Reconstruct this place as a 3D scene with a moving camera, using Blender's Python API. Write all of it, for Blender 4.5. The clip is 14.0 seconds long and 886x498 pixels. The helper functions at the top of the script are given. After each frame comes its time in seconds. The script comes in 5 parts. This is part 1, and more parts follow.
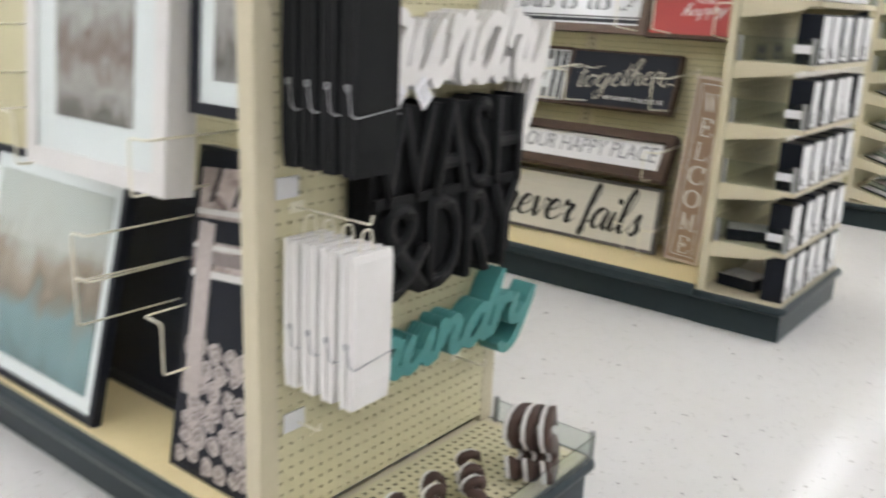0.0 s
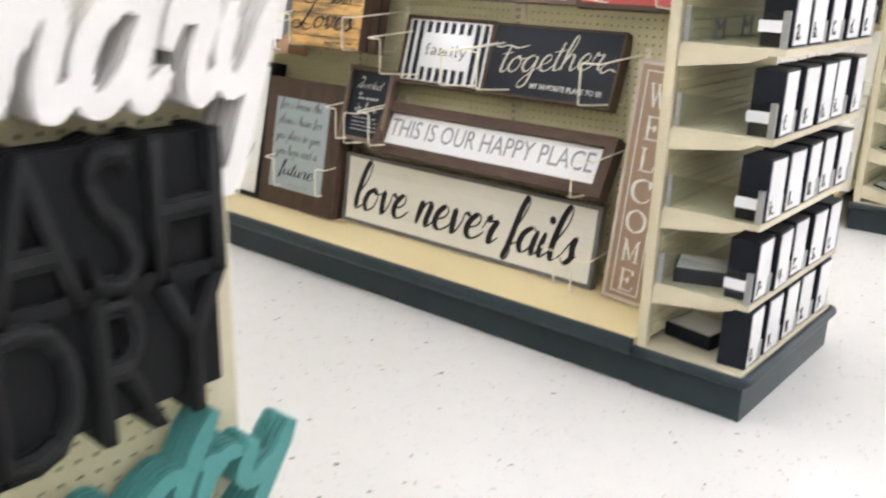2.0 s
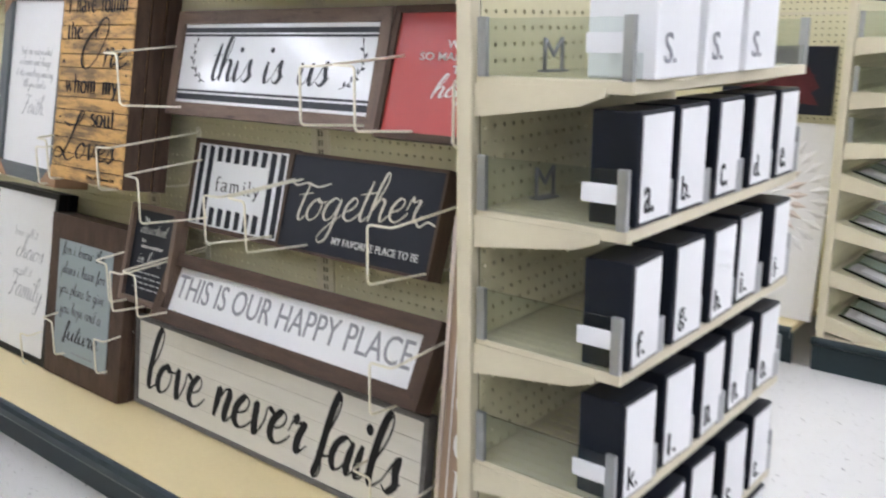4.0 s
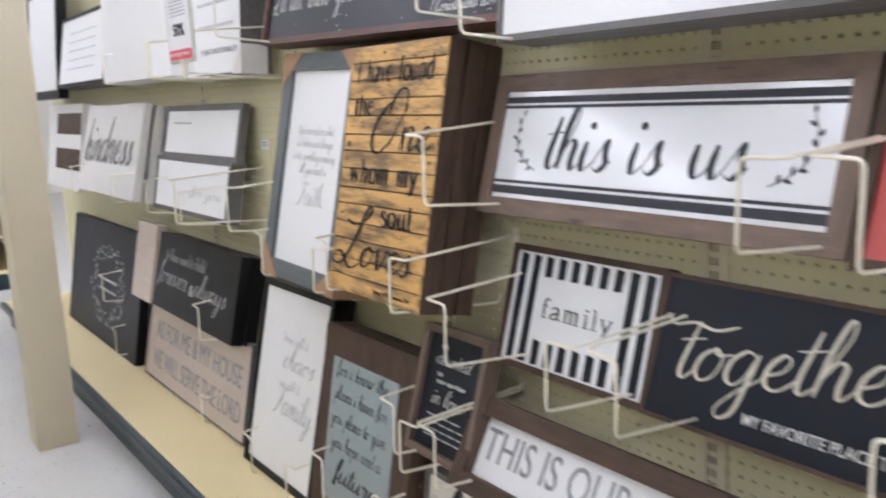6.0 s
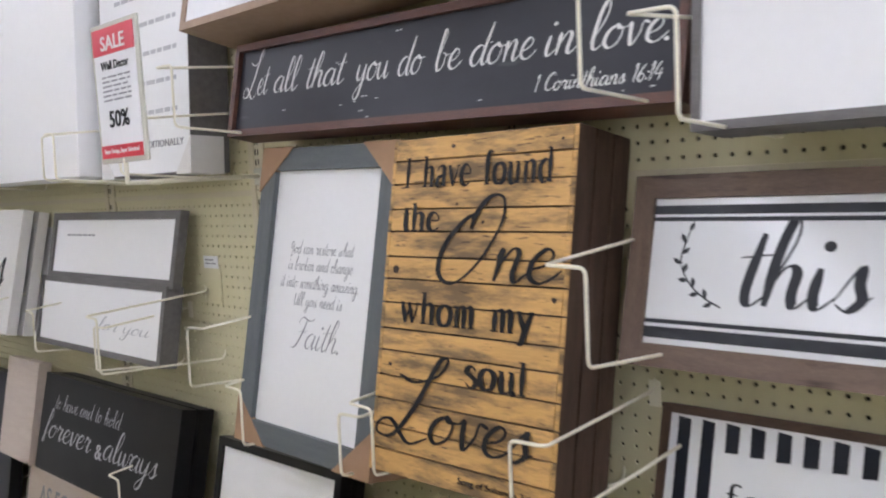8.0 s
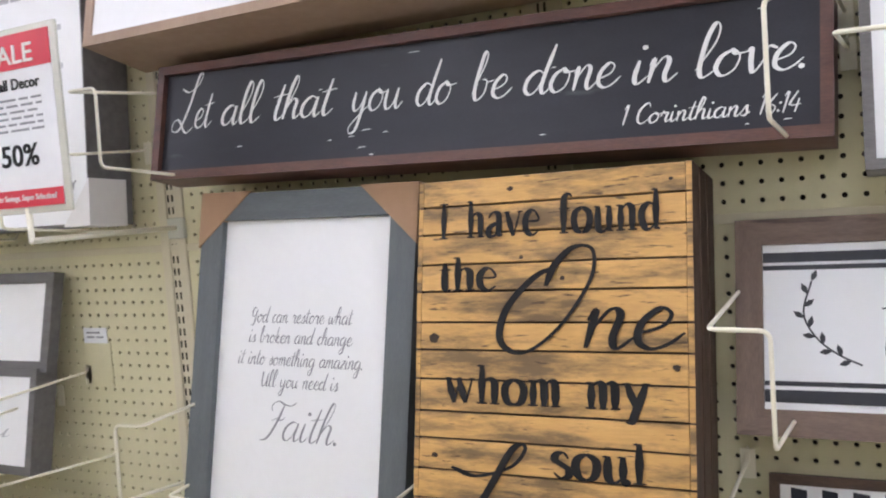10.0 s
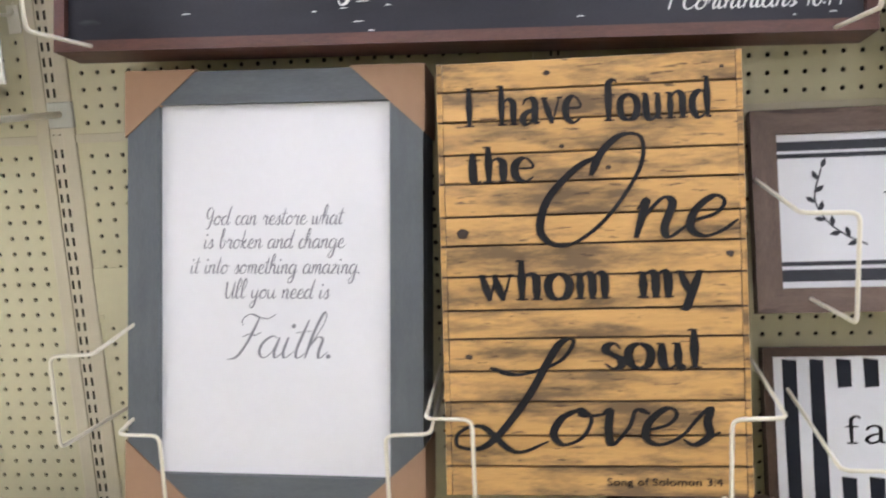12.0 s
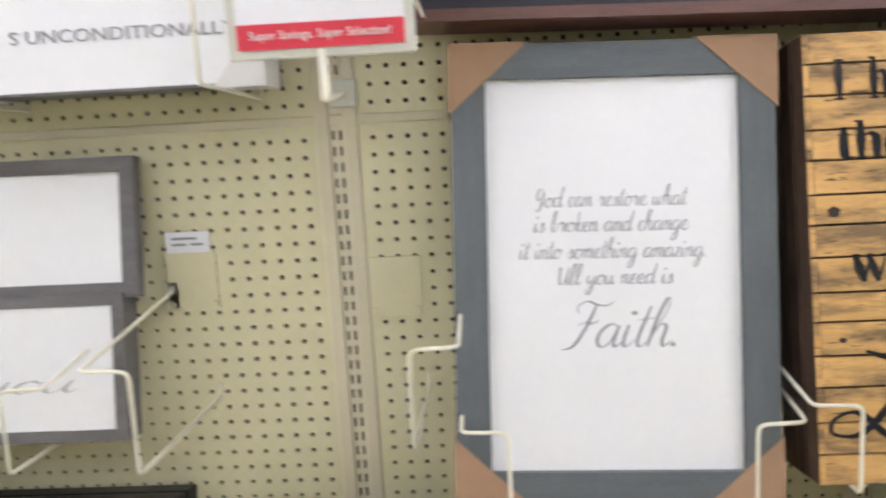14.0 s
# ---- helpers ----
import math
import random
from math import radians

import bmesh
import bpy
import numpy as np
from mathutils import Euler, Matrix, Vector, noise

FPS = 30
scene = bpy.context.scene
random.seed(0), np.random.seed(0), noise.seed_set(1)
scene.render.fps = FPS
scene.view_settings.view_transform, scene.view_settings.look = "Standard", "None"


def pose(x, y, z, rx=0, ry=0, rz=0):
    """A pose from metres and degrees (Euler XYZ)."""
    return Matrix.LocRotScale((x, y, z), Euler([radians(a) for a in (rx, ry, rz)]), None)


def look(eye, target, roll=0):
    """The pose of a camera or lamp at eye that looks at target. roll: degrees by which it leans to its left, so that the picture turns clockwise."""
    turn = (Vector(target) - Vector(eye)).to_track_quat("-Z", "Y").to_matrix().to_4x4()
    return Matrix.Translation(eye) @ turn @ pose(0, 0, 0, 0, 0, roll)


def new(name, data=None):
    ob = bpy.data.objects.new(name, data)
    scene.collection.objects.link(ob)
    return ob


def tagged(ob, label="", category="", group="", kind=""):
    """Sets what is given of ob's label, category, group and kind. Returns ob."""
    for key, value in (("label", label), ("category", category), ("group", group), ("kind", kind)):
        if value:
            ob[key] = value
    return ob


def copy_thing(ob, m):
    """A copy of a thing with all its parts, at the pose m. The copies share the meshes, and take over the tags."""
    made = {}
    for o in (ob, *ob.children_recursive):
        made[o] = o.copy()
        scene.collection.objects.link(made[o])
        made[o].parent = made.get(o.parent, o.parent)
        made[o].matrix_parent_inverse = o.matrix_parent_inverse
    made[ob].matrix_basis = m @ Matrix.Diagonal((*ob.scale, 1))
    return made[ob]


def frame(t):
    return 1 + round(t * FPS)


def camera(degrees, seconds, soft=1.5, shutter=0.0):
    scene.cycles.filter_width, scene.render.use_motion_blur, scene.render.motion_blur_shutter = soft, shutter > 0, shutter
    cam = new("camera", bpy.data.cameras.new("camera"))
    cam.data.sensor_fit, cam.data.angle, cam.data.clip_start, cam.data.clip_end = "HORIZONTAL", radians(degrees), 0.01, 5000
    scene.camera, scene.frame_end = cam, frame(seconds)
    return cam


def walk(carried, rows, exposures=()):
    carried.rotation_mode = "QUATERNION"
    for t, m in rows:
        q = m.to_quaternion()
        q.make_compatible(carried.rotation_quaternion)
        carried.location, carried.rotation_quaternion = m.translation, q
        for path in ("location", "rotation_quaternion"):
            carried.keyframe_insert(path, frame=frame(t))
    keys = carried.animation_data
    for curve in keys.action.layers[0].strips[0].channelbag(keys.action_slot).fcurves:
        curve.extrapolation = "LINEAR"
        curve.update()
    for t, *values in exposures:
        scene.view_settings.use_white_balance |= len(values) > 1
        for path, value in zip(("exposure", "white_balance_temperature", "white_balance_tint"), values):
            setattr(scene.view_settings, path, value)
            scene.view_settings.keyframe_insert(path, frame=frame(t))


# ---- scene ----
cam = camera(53.5, 14.0, soft=2.0, shutter=0.45)
PATH = [
    (0, (2.715, -3.753, 1.248), (1.533, -2.233, 0.707), 2.4),
    (0.5, (2.669, -3.545, 1.259), (1.677, -1.904, 0.689), -0.8),
    (1, (2.678, -3.261, 1.228), (1.606, -1.685, 0.62), 3.7),
    (1.5, (2.638, -3.022, 1.227), (1.426, -1.569, 0.578), 1.9),
    (2, (2.567, -2.7, 1.269), (1.35, -1.24, 0.649), 1.6),
    (2.5, (2.591, -2.331, 1.266), (1.556, -0.708, 0.724), 2.8),
    (2.7, (2.584, -2.204, 1.303), (1.586, -0.563, 0.745), 2.0),
    (4.8, (2.112, -1.352, 1.388), (0.74, 0.038, 0.957), -1.4),
    (5, (2.031, -1.334, 1.381), (0.653, 0.052, 0.956), -1.4),
    (5.5, (1.815, -1.282, 1.393), (0.367, 0.041, 1.003), -1.5),
    (6, (1.593, -1.214, 1.406), (-0.026, -0.094, 1.056), -2.6),
    (6.5, (1.387, -1.124, 1.427), (-0.292, -0.085, 1.106), -3.2),
    (7, (1.204, -1.152, 1.454), (-0.368, 0.056, 1.19), -4.6),
    (7.5, (1.012, -1.19, 1.472), (-0.423, 0.189, 1.276), -4.7),
    (8, (0.808, -1.218, 1.465), (-0.583, 0.209, 1.289), -3.5),
    (8.5, (0.6, -1.216, 1.469), (-0.688, 0.308, 1.332), -1.6),
    (11, (0.06, -1.328, 1.518), (-0.563, 0.562, 1.31), -4.1),
    (11.5, (-0.09, -1.276, 1.498), (-0.519, 0.655, 1.202), -2.0),
    (12, (-0.268, -1.342, 1.505), (-0.51, 0.607, 1.129), -2.9),
    (12.5, (-0.394, -1.348, 1.491), (-0.579, 0.601, 1.083), -3.3),
    (13, (-0.532, -1.296, 1.489), (-0.657, 0.66, 1.088), -4.2),
    (13.5, (-0.651, -1.265, 1.471), (-0.778, 0.693, 1.084), -2.5),
    (14, (-0.857, -1.32, 1.501), (-0.968, 0.639, 1.111), -3.1),
]
EXPOSURES = [(0.0, -0.24, 7050, 6), (1.0, 0.0, 7050, 7), (1.5, 0.17, 7050, 7), (2.0, 0.28, 7000, 8), (2.7, -0.03, 6800, 8), (5.0, -0.03, 6400, 10), (6.0, 0.0, 6430, 11), (6.5, -0.36, 6480, 12), (7.5, -0.34, 6480, 12), (8.5, -0.15, 6500, 12), (11.0, -0.02, 6550, 13), (12.5, 0.06, 6620, 13), (14.0, 0.12, 6700, 10)]
walk(cam, [(t, look(eye, target, roll)) for t, eye, target, roll in PATH], EXPOSURES)

# rows: seconds, eye, target, roll
K = 0.92          # metres to a unit of the plan


# ---- light ----
world = bpy.data.worlds.new("store_air")
scene.world = world
world.use_nodes = True
world.node_tree.nodes["Background"].inputs[0].default_value = (0.9, 0.95, 1.0, 1)
world.node_tree.nodes["Background"].inputs[1].default_value = 0.03


# ---- materials ----
def material(name, base, second=None, rough=0.6, metal=0.0, scale=8.0, stretch=(1, 1, 1), bump=0.15, fine=60.0,
             streak=None, streak_amount=0.55, spread=0.5, emit=0.0, coat=0.0, flecks=False):
    """A paint, wood or metal: two tones mixed by broad and fine noise, optional darker wear, relief from the same noise."""
    m = bpy.data.materials.new(name)
    m.use_nodes = True
    nt = m.node_tree
    n, link = nt.nodes, nt.links.new
    bsdf = n["Principled BSDF"]
    second = second or tuple(0.86 * v for v in base)
    tex = n.new("ShaderNodeTexCoord")
    info = n.new("ShaderNodeObjectInfo")
    shift = n.new("ShaderNodeVectorMath")
    shift.operation = "MULTIPLY_ADD"
    link(info.outputs["Random"], shift.inputs[0])
    shift.inputs[1].default_value = (7.3, 3.1, 5.7)
    link(tex.outputs["Object"], shift.inputs[2])
    mapping = n.new("ShaderNodeMapping")
    mapping.inputs["Scale"].default_value = stretch
    link(shift.outputs[0], mapping.inputs[0])
    broad = n.new("ShaderNodeTexNoise")
    broad.inputs["Scale"].default_value, broad.inputs["Detail"].default_value = scale, 6
    grain = n.new("ShaderNodeTexNoise")
    grain.inputs["Scale"].default_value, grain.inputs["Detail"].default_value = fine, 4
    link(mapping.outputs[0], broad.inputs["Vector"])
    link(mapping.outputs[0], grain.inputs["Vector"])
    both = n.new("ShaderNodeMath")
    both.operation = "MULTIPLY_ADD"
    link(grain.outputs[0], both.inputs[0])
    both.inputs[1].default_value = 0.5
    half = n.new("ShaderNodeMath")
    half.operation = "MULTIPLY"
    link(broad.outputs[0], half.inputs[0])
    half.inputs[1].default_value = 0.5
    link(half.outputs[0], both.inputs[2])
    ramp = n.new("ShaderNodeMapRange")
    ramp.inputs["From Min"].default_value, ramp.inputs["From Max"].default_value = 0.5 - spread / 2, 0.5 + spread / 2
    link(both.outputs[0], ramp.inputs[0])
    mix = n.new("ShaderNodeMix")
    mix.data_type = "RGBA"
    link(ramp.outputs[0], mix.inputs["Factor"])
    mix.inputs["A"].default_value, mix.inputs["B"].default_value = (*base, 1), (*second, 1)
    colour = mix.outputs["Result"]
    if streak:
        wear = n.new("ShaderNodeTexNoise")
        wear.inputs["Scale"].default_value, wear.inputs["Detail"].default_value = scale * 0.7, 8
        link(mapping.outputs[0], wear.inputs["Vector"])
        if flecks:
            smudge = n.new("ShaderNodeMapping")
            smudge.inputs["Scale"].default_value = (0.9, 4.2, 4.2)
            link(shift.outputs[0], smudge.inputs[0])
            wear.inputs["Scale"].default_value = 6.0
            wear.inputs["Roughness"].default_value = 0.68
            link(smudge.outputs[0], wear.inputs["Vector"])
        cut = n.new("ShaderNodeMapRange")
        cut.inputs["From Min"].default_value, cut.inputs["From Max"].default_value = streak_amount, streak_amount + (0.15 if flecks else 0.12)
        if flecks:
            cut.inputs["To Max"].default_value = 0.82
        link(wear.outputs[0], cut.inputs[0])
        over = n.new("ShaderNodeMix")
        over.data_type = "RGBA"
        link(cut.outputs[0], over.inputs["Factor"])
        link(colour, over.inputs["A"])
        over.inputs["B"].default_value = (*streak, 1)
        colour = over.outputs["Result"]
        if flecks:
            speck = n.new("ShaderNodeTexNoise")
            speck.inputs["Scale"].default_value, speck.inputs["Detail"].default_value = scale * 3.5, 5
            link(mapping.outputs[0], speck.inputs["Vector"])
            keep = n.new("ShaderNodeMath")
            keep.operation = "MULTIPLY"
            few = n.new("ShaderNodeMapRange")
            few.inputs["From Min"].default_value, few.inputs["From Max"].default_value = 0.635, 0.69
            link(speck.outputs[0], few.inputs[0])
            link(few.outputs[0], keep.inputs[0])
            keep.inputs[1].default_value = 0.85
            dots = n.new("ShaderNodeMix")
            dots.data_type = "RGBA"
            link(keep.outputs[0], dots.inputs["Factor"])
            link(colour, dots.inputs["A"])
            dots.inputs["B"].default_value = (0.06, 0.035, 0.02, 1)
            colour = dots.outputs["Result"]
    link(colour, bsdf.inputs["Base Color"])
    gloss = n.new("ShaderNodeMapRange")
    gloss.inputs["To Min"].default_value, gloss.inputs["To Max"].default_value = max(rough - 0.06, 0.02), min(rough + 0.08, 1)
    link(broad.outputs[0], gloss.inputs[0])
    link(gloss.outputs[0], bsdf.inputs["Roughness"])
    bsdf.inputs["Metallic"].default_value = metal
    bsdf.inputs["Coat Weight"].default_value = coat
    bsdf.inputs["Coat Roughness"].default_value = 0.08
    if bump:
        relief = n.new("ShaderNodeBump")
        relief.inputs["Strength"].default_value, relief.inputs["Distance"].default_value = bump, 0.002
        link(both.outputs[0], relief.inputs["Height"])
        link(relief.outputs[0], bsdf.inputs["Normal"])
    if max(base) < 0.12:
        bsdf.inputs["Specular IOR Level"].default_value = 0.22
    if emit:
        bsdf.inputs["Emission Color"].default_value, bsdf.inputs["Emission Strength"].default_value = (*base, 1), emit
    return m


def glass_material(name, tint=(0.93, 0.97, 0.95), rough=0.02):
    m = bpy.data.materials.new(name)
    m.use_nodes = True
    b = m.node_tree.nodes["Principled BSDF"]
    b.inputs["Base Color"].default_value = (*tint, 1)
    b.inputs["Roughness"].default_value = rough
    b.inputs["Transmission Weight"].default_value = 1.0
    b.inputs["IOR"].default_value = 1.3
    return m


CREAM = material("cream_enamel", (0.62, 0.56, 0.41), (0.57, 0.515, 0.37), rough=0.42, scale=3, bump=0.04)
PEG = material("pegboard_enamel", (0.645, 0.60, 0.39), (0.595, 0.55, 0.355), rough=0.5, scale=2.5, bump=0.05)
DECK = material("deck_enamel", (0.80, 0.67, 0.38), (0.74, 0.61, 0.34), rough=0.35, scale=2.5, bump=0.04, streak=(0.6, 0.5, 0.3), streak_amount=0.64)
WIRE = material("wire_enamel", (0.84, 0.80, 0.66), (0.79, 0.75, 0.6), rough=0.35, scale=12, bump=0.02)
KICK = material("kick_plate_paint", (0.022, 0.034, 0.040), (0.03, 0.044, 0.05), rough=0.32, scale=3, bump=0.05, streak=(0.06, 0.075, 0.08), streak_amount=0.68)
# near-black that stands in for the shade inside holes and slots
HOLE_SHADE = material("painted_hole_shade", (0.05, 0.04, 0.03), (0.035, 0.03, 0.02), rough=0.9, bump=0)
WHITE = material("white_print", (0.86, 0.86, 0.86), (0.82, 0.82, 0.82), rough=0.45, scale=4, bump=0.04)
SATIN_WHITE = material("glossy_white_enamel", (0.80, 0.81, 0.82), (0.77, 0.78, 0.79), rough=0.14, scale=3, bump=0.02, coat=0.3)
BLACK_INK = material("black_ink", (0.010, 0.010, 0.011), (0.017, 0.016, 0.017), rough=0.6, bump=0.05)
GREY_INK = material("grey_ink", (0.22, 0.22, 0.24), (0.3, 0.3, 0.32), rough=0.6, bump=0.02)
SILVER_INK = material("silver_ink", (0.42, 0.42, 0.44), (0.5, 0.5, 0.52), rough=0.4, bump=0.02)
NAVY_INK = material("charcoal_enamel", (0.035, 0.037, 0.045), (0.05, 0.052, 0.06), rough=0.45, bump=0.05)
WHITE_INK = material("white_ink", (0.78, 0.77, 0.74), (0.68, 0.67, 0.64), rough=0.6, bump=0.02)
CREAM_INK = material("metallic_cream_ink", (0.62, 0.58, 0.47), (0.55, 0.5, 0.4), rough=0.4, bump=0.02)
BROWN = material("brown_stained_wood", (0.105, 0.065, 0.045), (0.05, 0.032, 0.024), rough=0.55, scale=5, stretch=(2, 12, 12), bump=0.3, spread=0.35)
BROWN_UP = material("brown_stained_wood_upright", (0.105, 0.065, 0.045), (0.05, 0.032, 0.024), rough=0.55, scale=5, stretch=(12, 12, 2), bump=0.3, spread=0.35)
TAUPE = material("taupe_wood", (0.20, 0.135, 0.10), (0.11, 0.075, 0.058), rough=0.6, scale=5, stretch=(2, 12, 12), bump=0.3, spread=0.35, streak=(0.055, 0.035, 0.028), streak_amount=0.62)
TAUPE_UP = material("taupe_wood_upright", (0.20, 0.135, 0.10), (0.11, 0.075, 0.058), rough=0.6, scale=5, stretch=(12, 12, 2), bump=0.3, spread=0.35)
REDWOOD = material("red_brown_wood", (0.13, 0.05, 0.032), (0.06, 0.024, 0.018), rough=0.45, scale=5, stretch=(2, 12, 12), bump=0.25, spread=0.35)
SMOKE = material("blue_grey_wash_wood", (0.13, 0.143, 0.148), (0.085, 0.098, 0.102), rough=0.6, scale=6, stretch=(10, 10, 1.5), bump=0.25, spread=0.4)
SMOKE_ACROSS = material("blue_grey_wash_wood_across", (0.13, 0.143, 0.148), (0.085, 0.098, 0.102), rough=0.6, scale=6, stretch=(1.5, 10, 10), bump=0.25, spread=0.4)
CARD = material("kraft_cardboard", (0.38, 0.235, 0.14), (0.34, 0.205, 0.12), rough=0.85, scale=10, bump=0.1)
PINE = material("honey_pine_plank", (0.66, 0.385, 0.13), (0.50, 0.285, 0.092), rough=0.6, scale=3.2, stretch=(2.2, 16, 16), bump=0.35, fine=22, spread=0.42, streak=(0.085, 0.058, 0.034), streak_amount=0.46, flecks=True)
PINE_DARK = material("charred_plank_side", (0.07, 0.05, 0.038), (0.035, 0.026, 0.02), rough=0.75, scale=4, stretch=(3, 10, 10), bump=0.4, spread=0.4)
KNOT = material("pine_knot", (0.20, 0.11, 0.05), (0.10, 0.055, 0.025), rough=0.6, scale=60, bump=0.2)
CHALK = material("black_chalkboard", (0.022, 0.022, 0.027), (0.034, 0.034, 0.042), rough=0.33, scale=4, stretch=(3, 10, 10), bump=0.12, streak=(0.085, 0.085, 0.09), streak_amount=0.69)
CHARCOAL = material("charcoal_print", (0.008, 0.010, 0.017), (0.012, 0.014, 0.022), rough=0.42, scale=5, bump=0.05)
RED = material("coral_red_print", (0.44, 0.053, 0.045), (0.41, 0.047, 0.04), rough=0.35, scale=4, bump=0.03)
SHIPLAP = material("whitewashed_shiplap", (0.76, 0.735, 0.67), (0.68, 0.65, 0.58), rough=0.6, scale=4, stretch=(2, 14, 14), bump=0.2, spread=0.5, streak=(0.55, 0.5, 0.42), streak_amount=0.7)
GREYFRAME = material("weathered_grey_wood", (0.17, 0.16, 0.155), (0.1, 0.094, 0.09), rough=0.65, scale=5, stretch=(2, 12, 12), bump=0.25, spread=0.4)
OATMEAL = material("oatmeal_stained_wood", (0.36, 0.25, 0.175), (0.29, 0.195, 0.135), rough=0.65, scale=5, stretch=(10, 10, 1.5), bump=0.2, spread=0.4)
BLUSH = material("pale_washed_wood", (0.62, 0.53, 0.46), (0.52, 0.43, 0.37), rough=0.7, scale=5, stretch=(2, 12, 12), bump=0.2)
MIST = material("misty_blue_panel", (0.33, 0.38, 0.39), (0.28, 0.325, 0.335), rough=0.55, scale=5, stretch=(2, 8, 8), bump=0.08)
BLACKWOOD = material("black_satin_wood", (0.007, 0.007, 0.008), (0.011, 0.0105, 0.012), rough=0.4, scale=6, bump=0.08)
TEAL = material("teal_painted_wood", (0.06, 0.25, 0.24), (0.048, 0.21, 0.2), rough=0.5, scale=6, bump=0.08)
WHITEWOOD = material("white_painted_wood", (0.78, 0.76, 0.74), (0.72, 0.7, 0.67), rough=0.5, scale=6, bump=0.08)
BLACKPAINT = material("black_painted_wood", (0.0055, 0.006, 0.007), (0.008, 0.0085, 0.0095), rough=0.68, scale=6, bump=0.1)
INLINE = material("charcoal_inlay", (0.011, 0.0115, 0.0125), (0.014, 0.0145, 0.016), rough=0.6, bump=0.1)
LETTERBROWN = material("dark_brown_letter", (0.10, 0.06, 0.048), (0.06, 0.036, 0.03), rough=0.5, scale=6, bump=0.15)
STEEL = material("galvanised_clip", (0.42, 0.43, 0.44), (0.34, 0.35, 0.36), rough=0.35, metal=0.8, bump=0.03)
PAPER = material("price_tag_paper", (0.78, 0.78, 0.79), (0.72, 0.72, 0.74), rough=0.7, bump=0.02)
TAGHOLDER = material("frosted_tag_holder", (0.60, 0.60, 0.52), (0.56, 0.56, 0.48), rough=0.2, bump=0.02, coat=0.4)
BOXBLACK = material("black_gift_box", (0.006, 0.008, 0.014), (0.009, 0.011, 0.018), rough=0.38, scale=6, bump=0.05)
GLASS = glass_material("clear_glazing")
ACRYLIC = glass_material("grey_tinted_acrylic", (0.80, 0.85, 0.83), 0.06)
FLOORGLASS = glass_material("green_edge_glass", (0.72, 0.88, 0.82))
SALE_RED = material("sale_red_print", (0.62, 0.035, 0.06), (0.58, 0.03, 0.05), rough=0.4, bump=0.02)
COLUMN = material("column_paint", (0.60, 0.53, 0.385), (0.56, 0.49, 0.35), rough=0.5, scale=2, bump=0.05)
CEIL = material("ceiling_tile", (0.7, 0.7, 0.69), (0.66, 0.66, 0.65), rough=0.9, scale=3)
STOREWALL = material("store_wall_paint", (0.58, 0.55, 0.48), (0.54, 0.51, 0.44), rough=0.7, scale=2)
TUBE = material("fluorescent_tube", (0.94, 0.97, 1.12), (0.94, 0.97, 1.12), bump=0, emit=27.0)


def floor_material():
    m = material("vinyl_tile", (0.715, 0.70, 0.67), (0.675, 0.66, 0.63), rough=0.11, scale=1.6, bump=0.012, fine=14)
    nt = m.node_tree
    n, link = nt.nodes, nt.links.new
    bsdf = n["Principled BSDF"]
    before = bsdf.inputs["Base Color"].links[0].from_socket
    bsdf.inputs["Specular IOR Level"].default_value = 0.13
    tex = n.new("ShaderNodeTexCoord")
    colour = before
    for size, dark, cut, tone in ((26.0, 0.2, 0.12, (0.2, 0.18, 0.165)), (38.0, 0.5, 0.13, (0.43, 0.40, 0.37)), (60.0, 0.6, 0.16, (0.54, 0.52, 0.49))):
        warp = n.new("ShaderNodeTexNoise")
        warp.inputs["Scale"].default_value = size * 1.7
        add = n.new("ShaderNodeVectorMath")
        add.operation = "MULTIPLY_ADD"
        link(tex.outputs["Object"], warp.inputs["Vector"])
        link(warp.outputs["Color"], add.inputs[0])
        add.inputs[1].default_value = (0.035, 0.035, 0)
        link(tex.outputs["Object"], add.inputs[2])
        cells = n.new("ShaderNodeTexVoronoi")
        cells.inputs["Scale"].default_value = size
        link(add.outputs[0], cells.inputs["Vector"])
        fleck = n.new("ShaderNodeMath")
        fleck.operation = "LESS_THAN"
        link(cells.outputs["Distance"], fleck.inputs[0])
        fleck.inputs[1].default_value = cut
        pick = n.new("ShaderNodeSeparateColor")
        link(cells.outputs["Color"], pick.inputs[0])
        some = n.new("ShaderNodeMath")
        some.operation = "LESS_THAN"
        link(pick.outputs[0], some.inputs[0])
        some.inputs[1].default_value = dark
        on = n.new("ShaderNodeMath")
        on.operation = "MULTIPLY"
        link(fleck.outputs[0], on.inputs[0])
        link(some.outputs[0], on.inputs[1])
        mix = n.new("ShaderNodeMix")
        mix.data_type = "RGBA"
        link(on.outputs[0], mix.inputs["Factor"])
        link(colour, mix.inputs["A"])
        mix.inputs["B"].default_value = (*tone, 1)
        colour = mix.outputs["Result"]
    link(colour, bsdf.inputs["Base Color"])
    return m


FLOOR = floor_material()


# ---- mesh helpers (all in plan units; K turns them into metres) ----
def block(bm, x0, x1, y0, y1, z0, z1, bevel=0.0):
    v = [bm.verts.new((x, y, z)) for z in (z0, z1) for y in (y0, y1) for x in (x0, x1)]
    faces = [bm.faces.new([v[i] for i in q]) for q in ((0, 2, 3, 1), (4, 5, 7, 6), (0, 1, 5, 4), (2, 6, 7, 3), (0, 4, 6, 2), (1, 3, 7, 5))]
    if bevel:
        edges = list({e for f in faces for e in f.edges})
        bmesh.ops.bevel(bm, geom=edges, offset=bevel, segments=2, profile=0.6, affect="EDGES")
    return bm


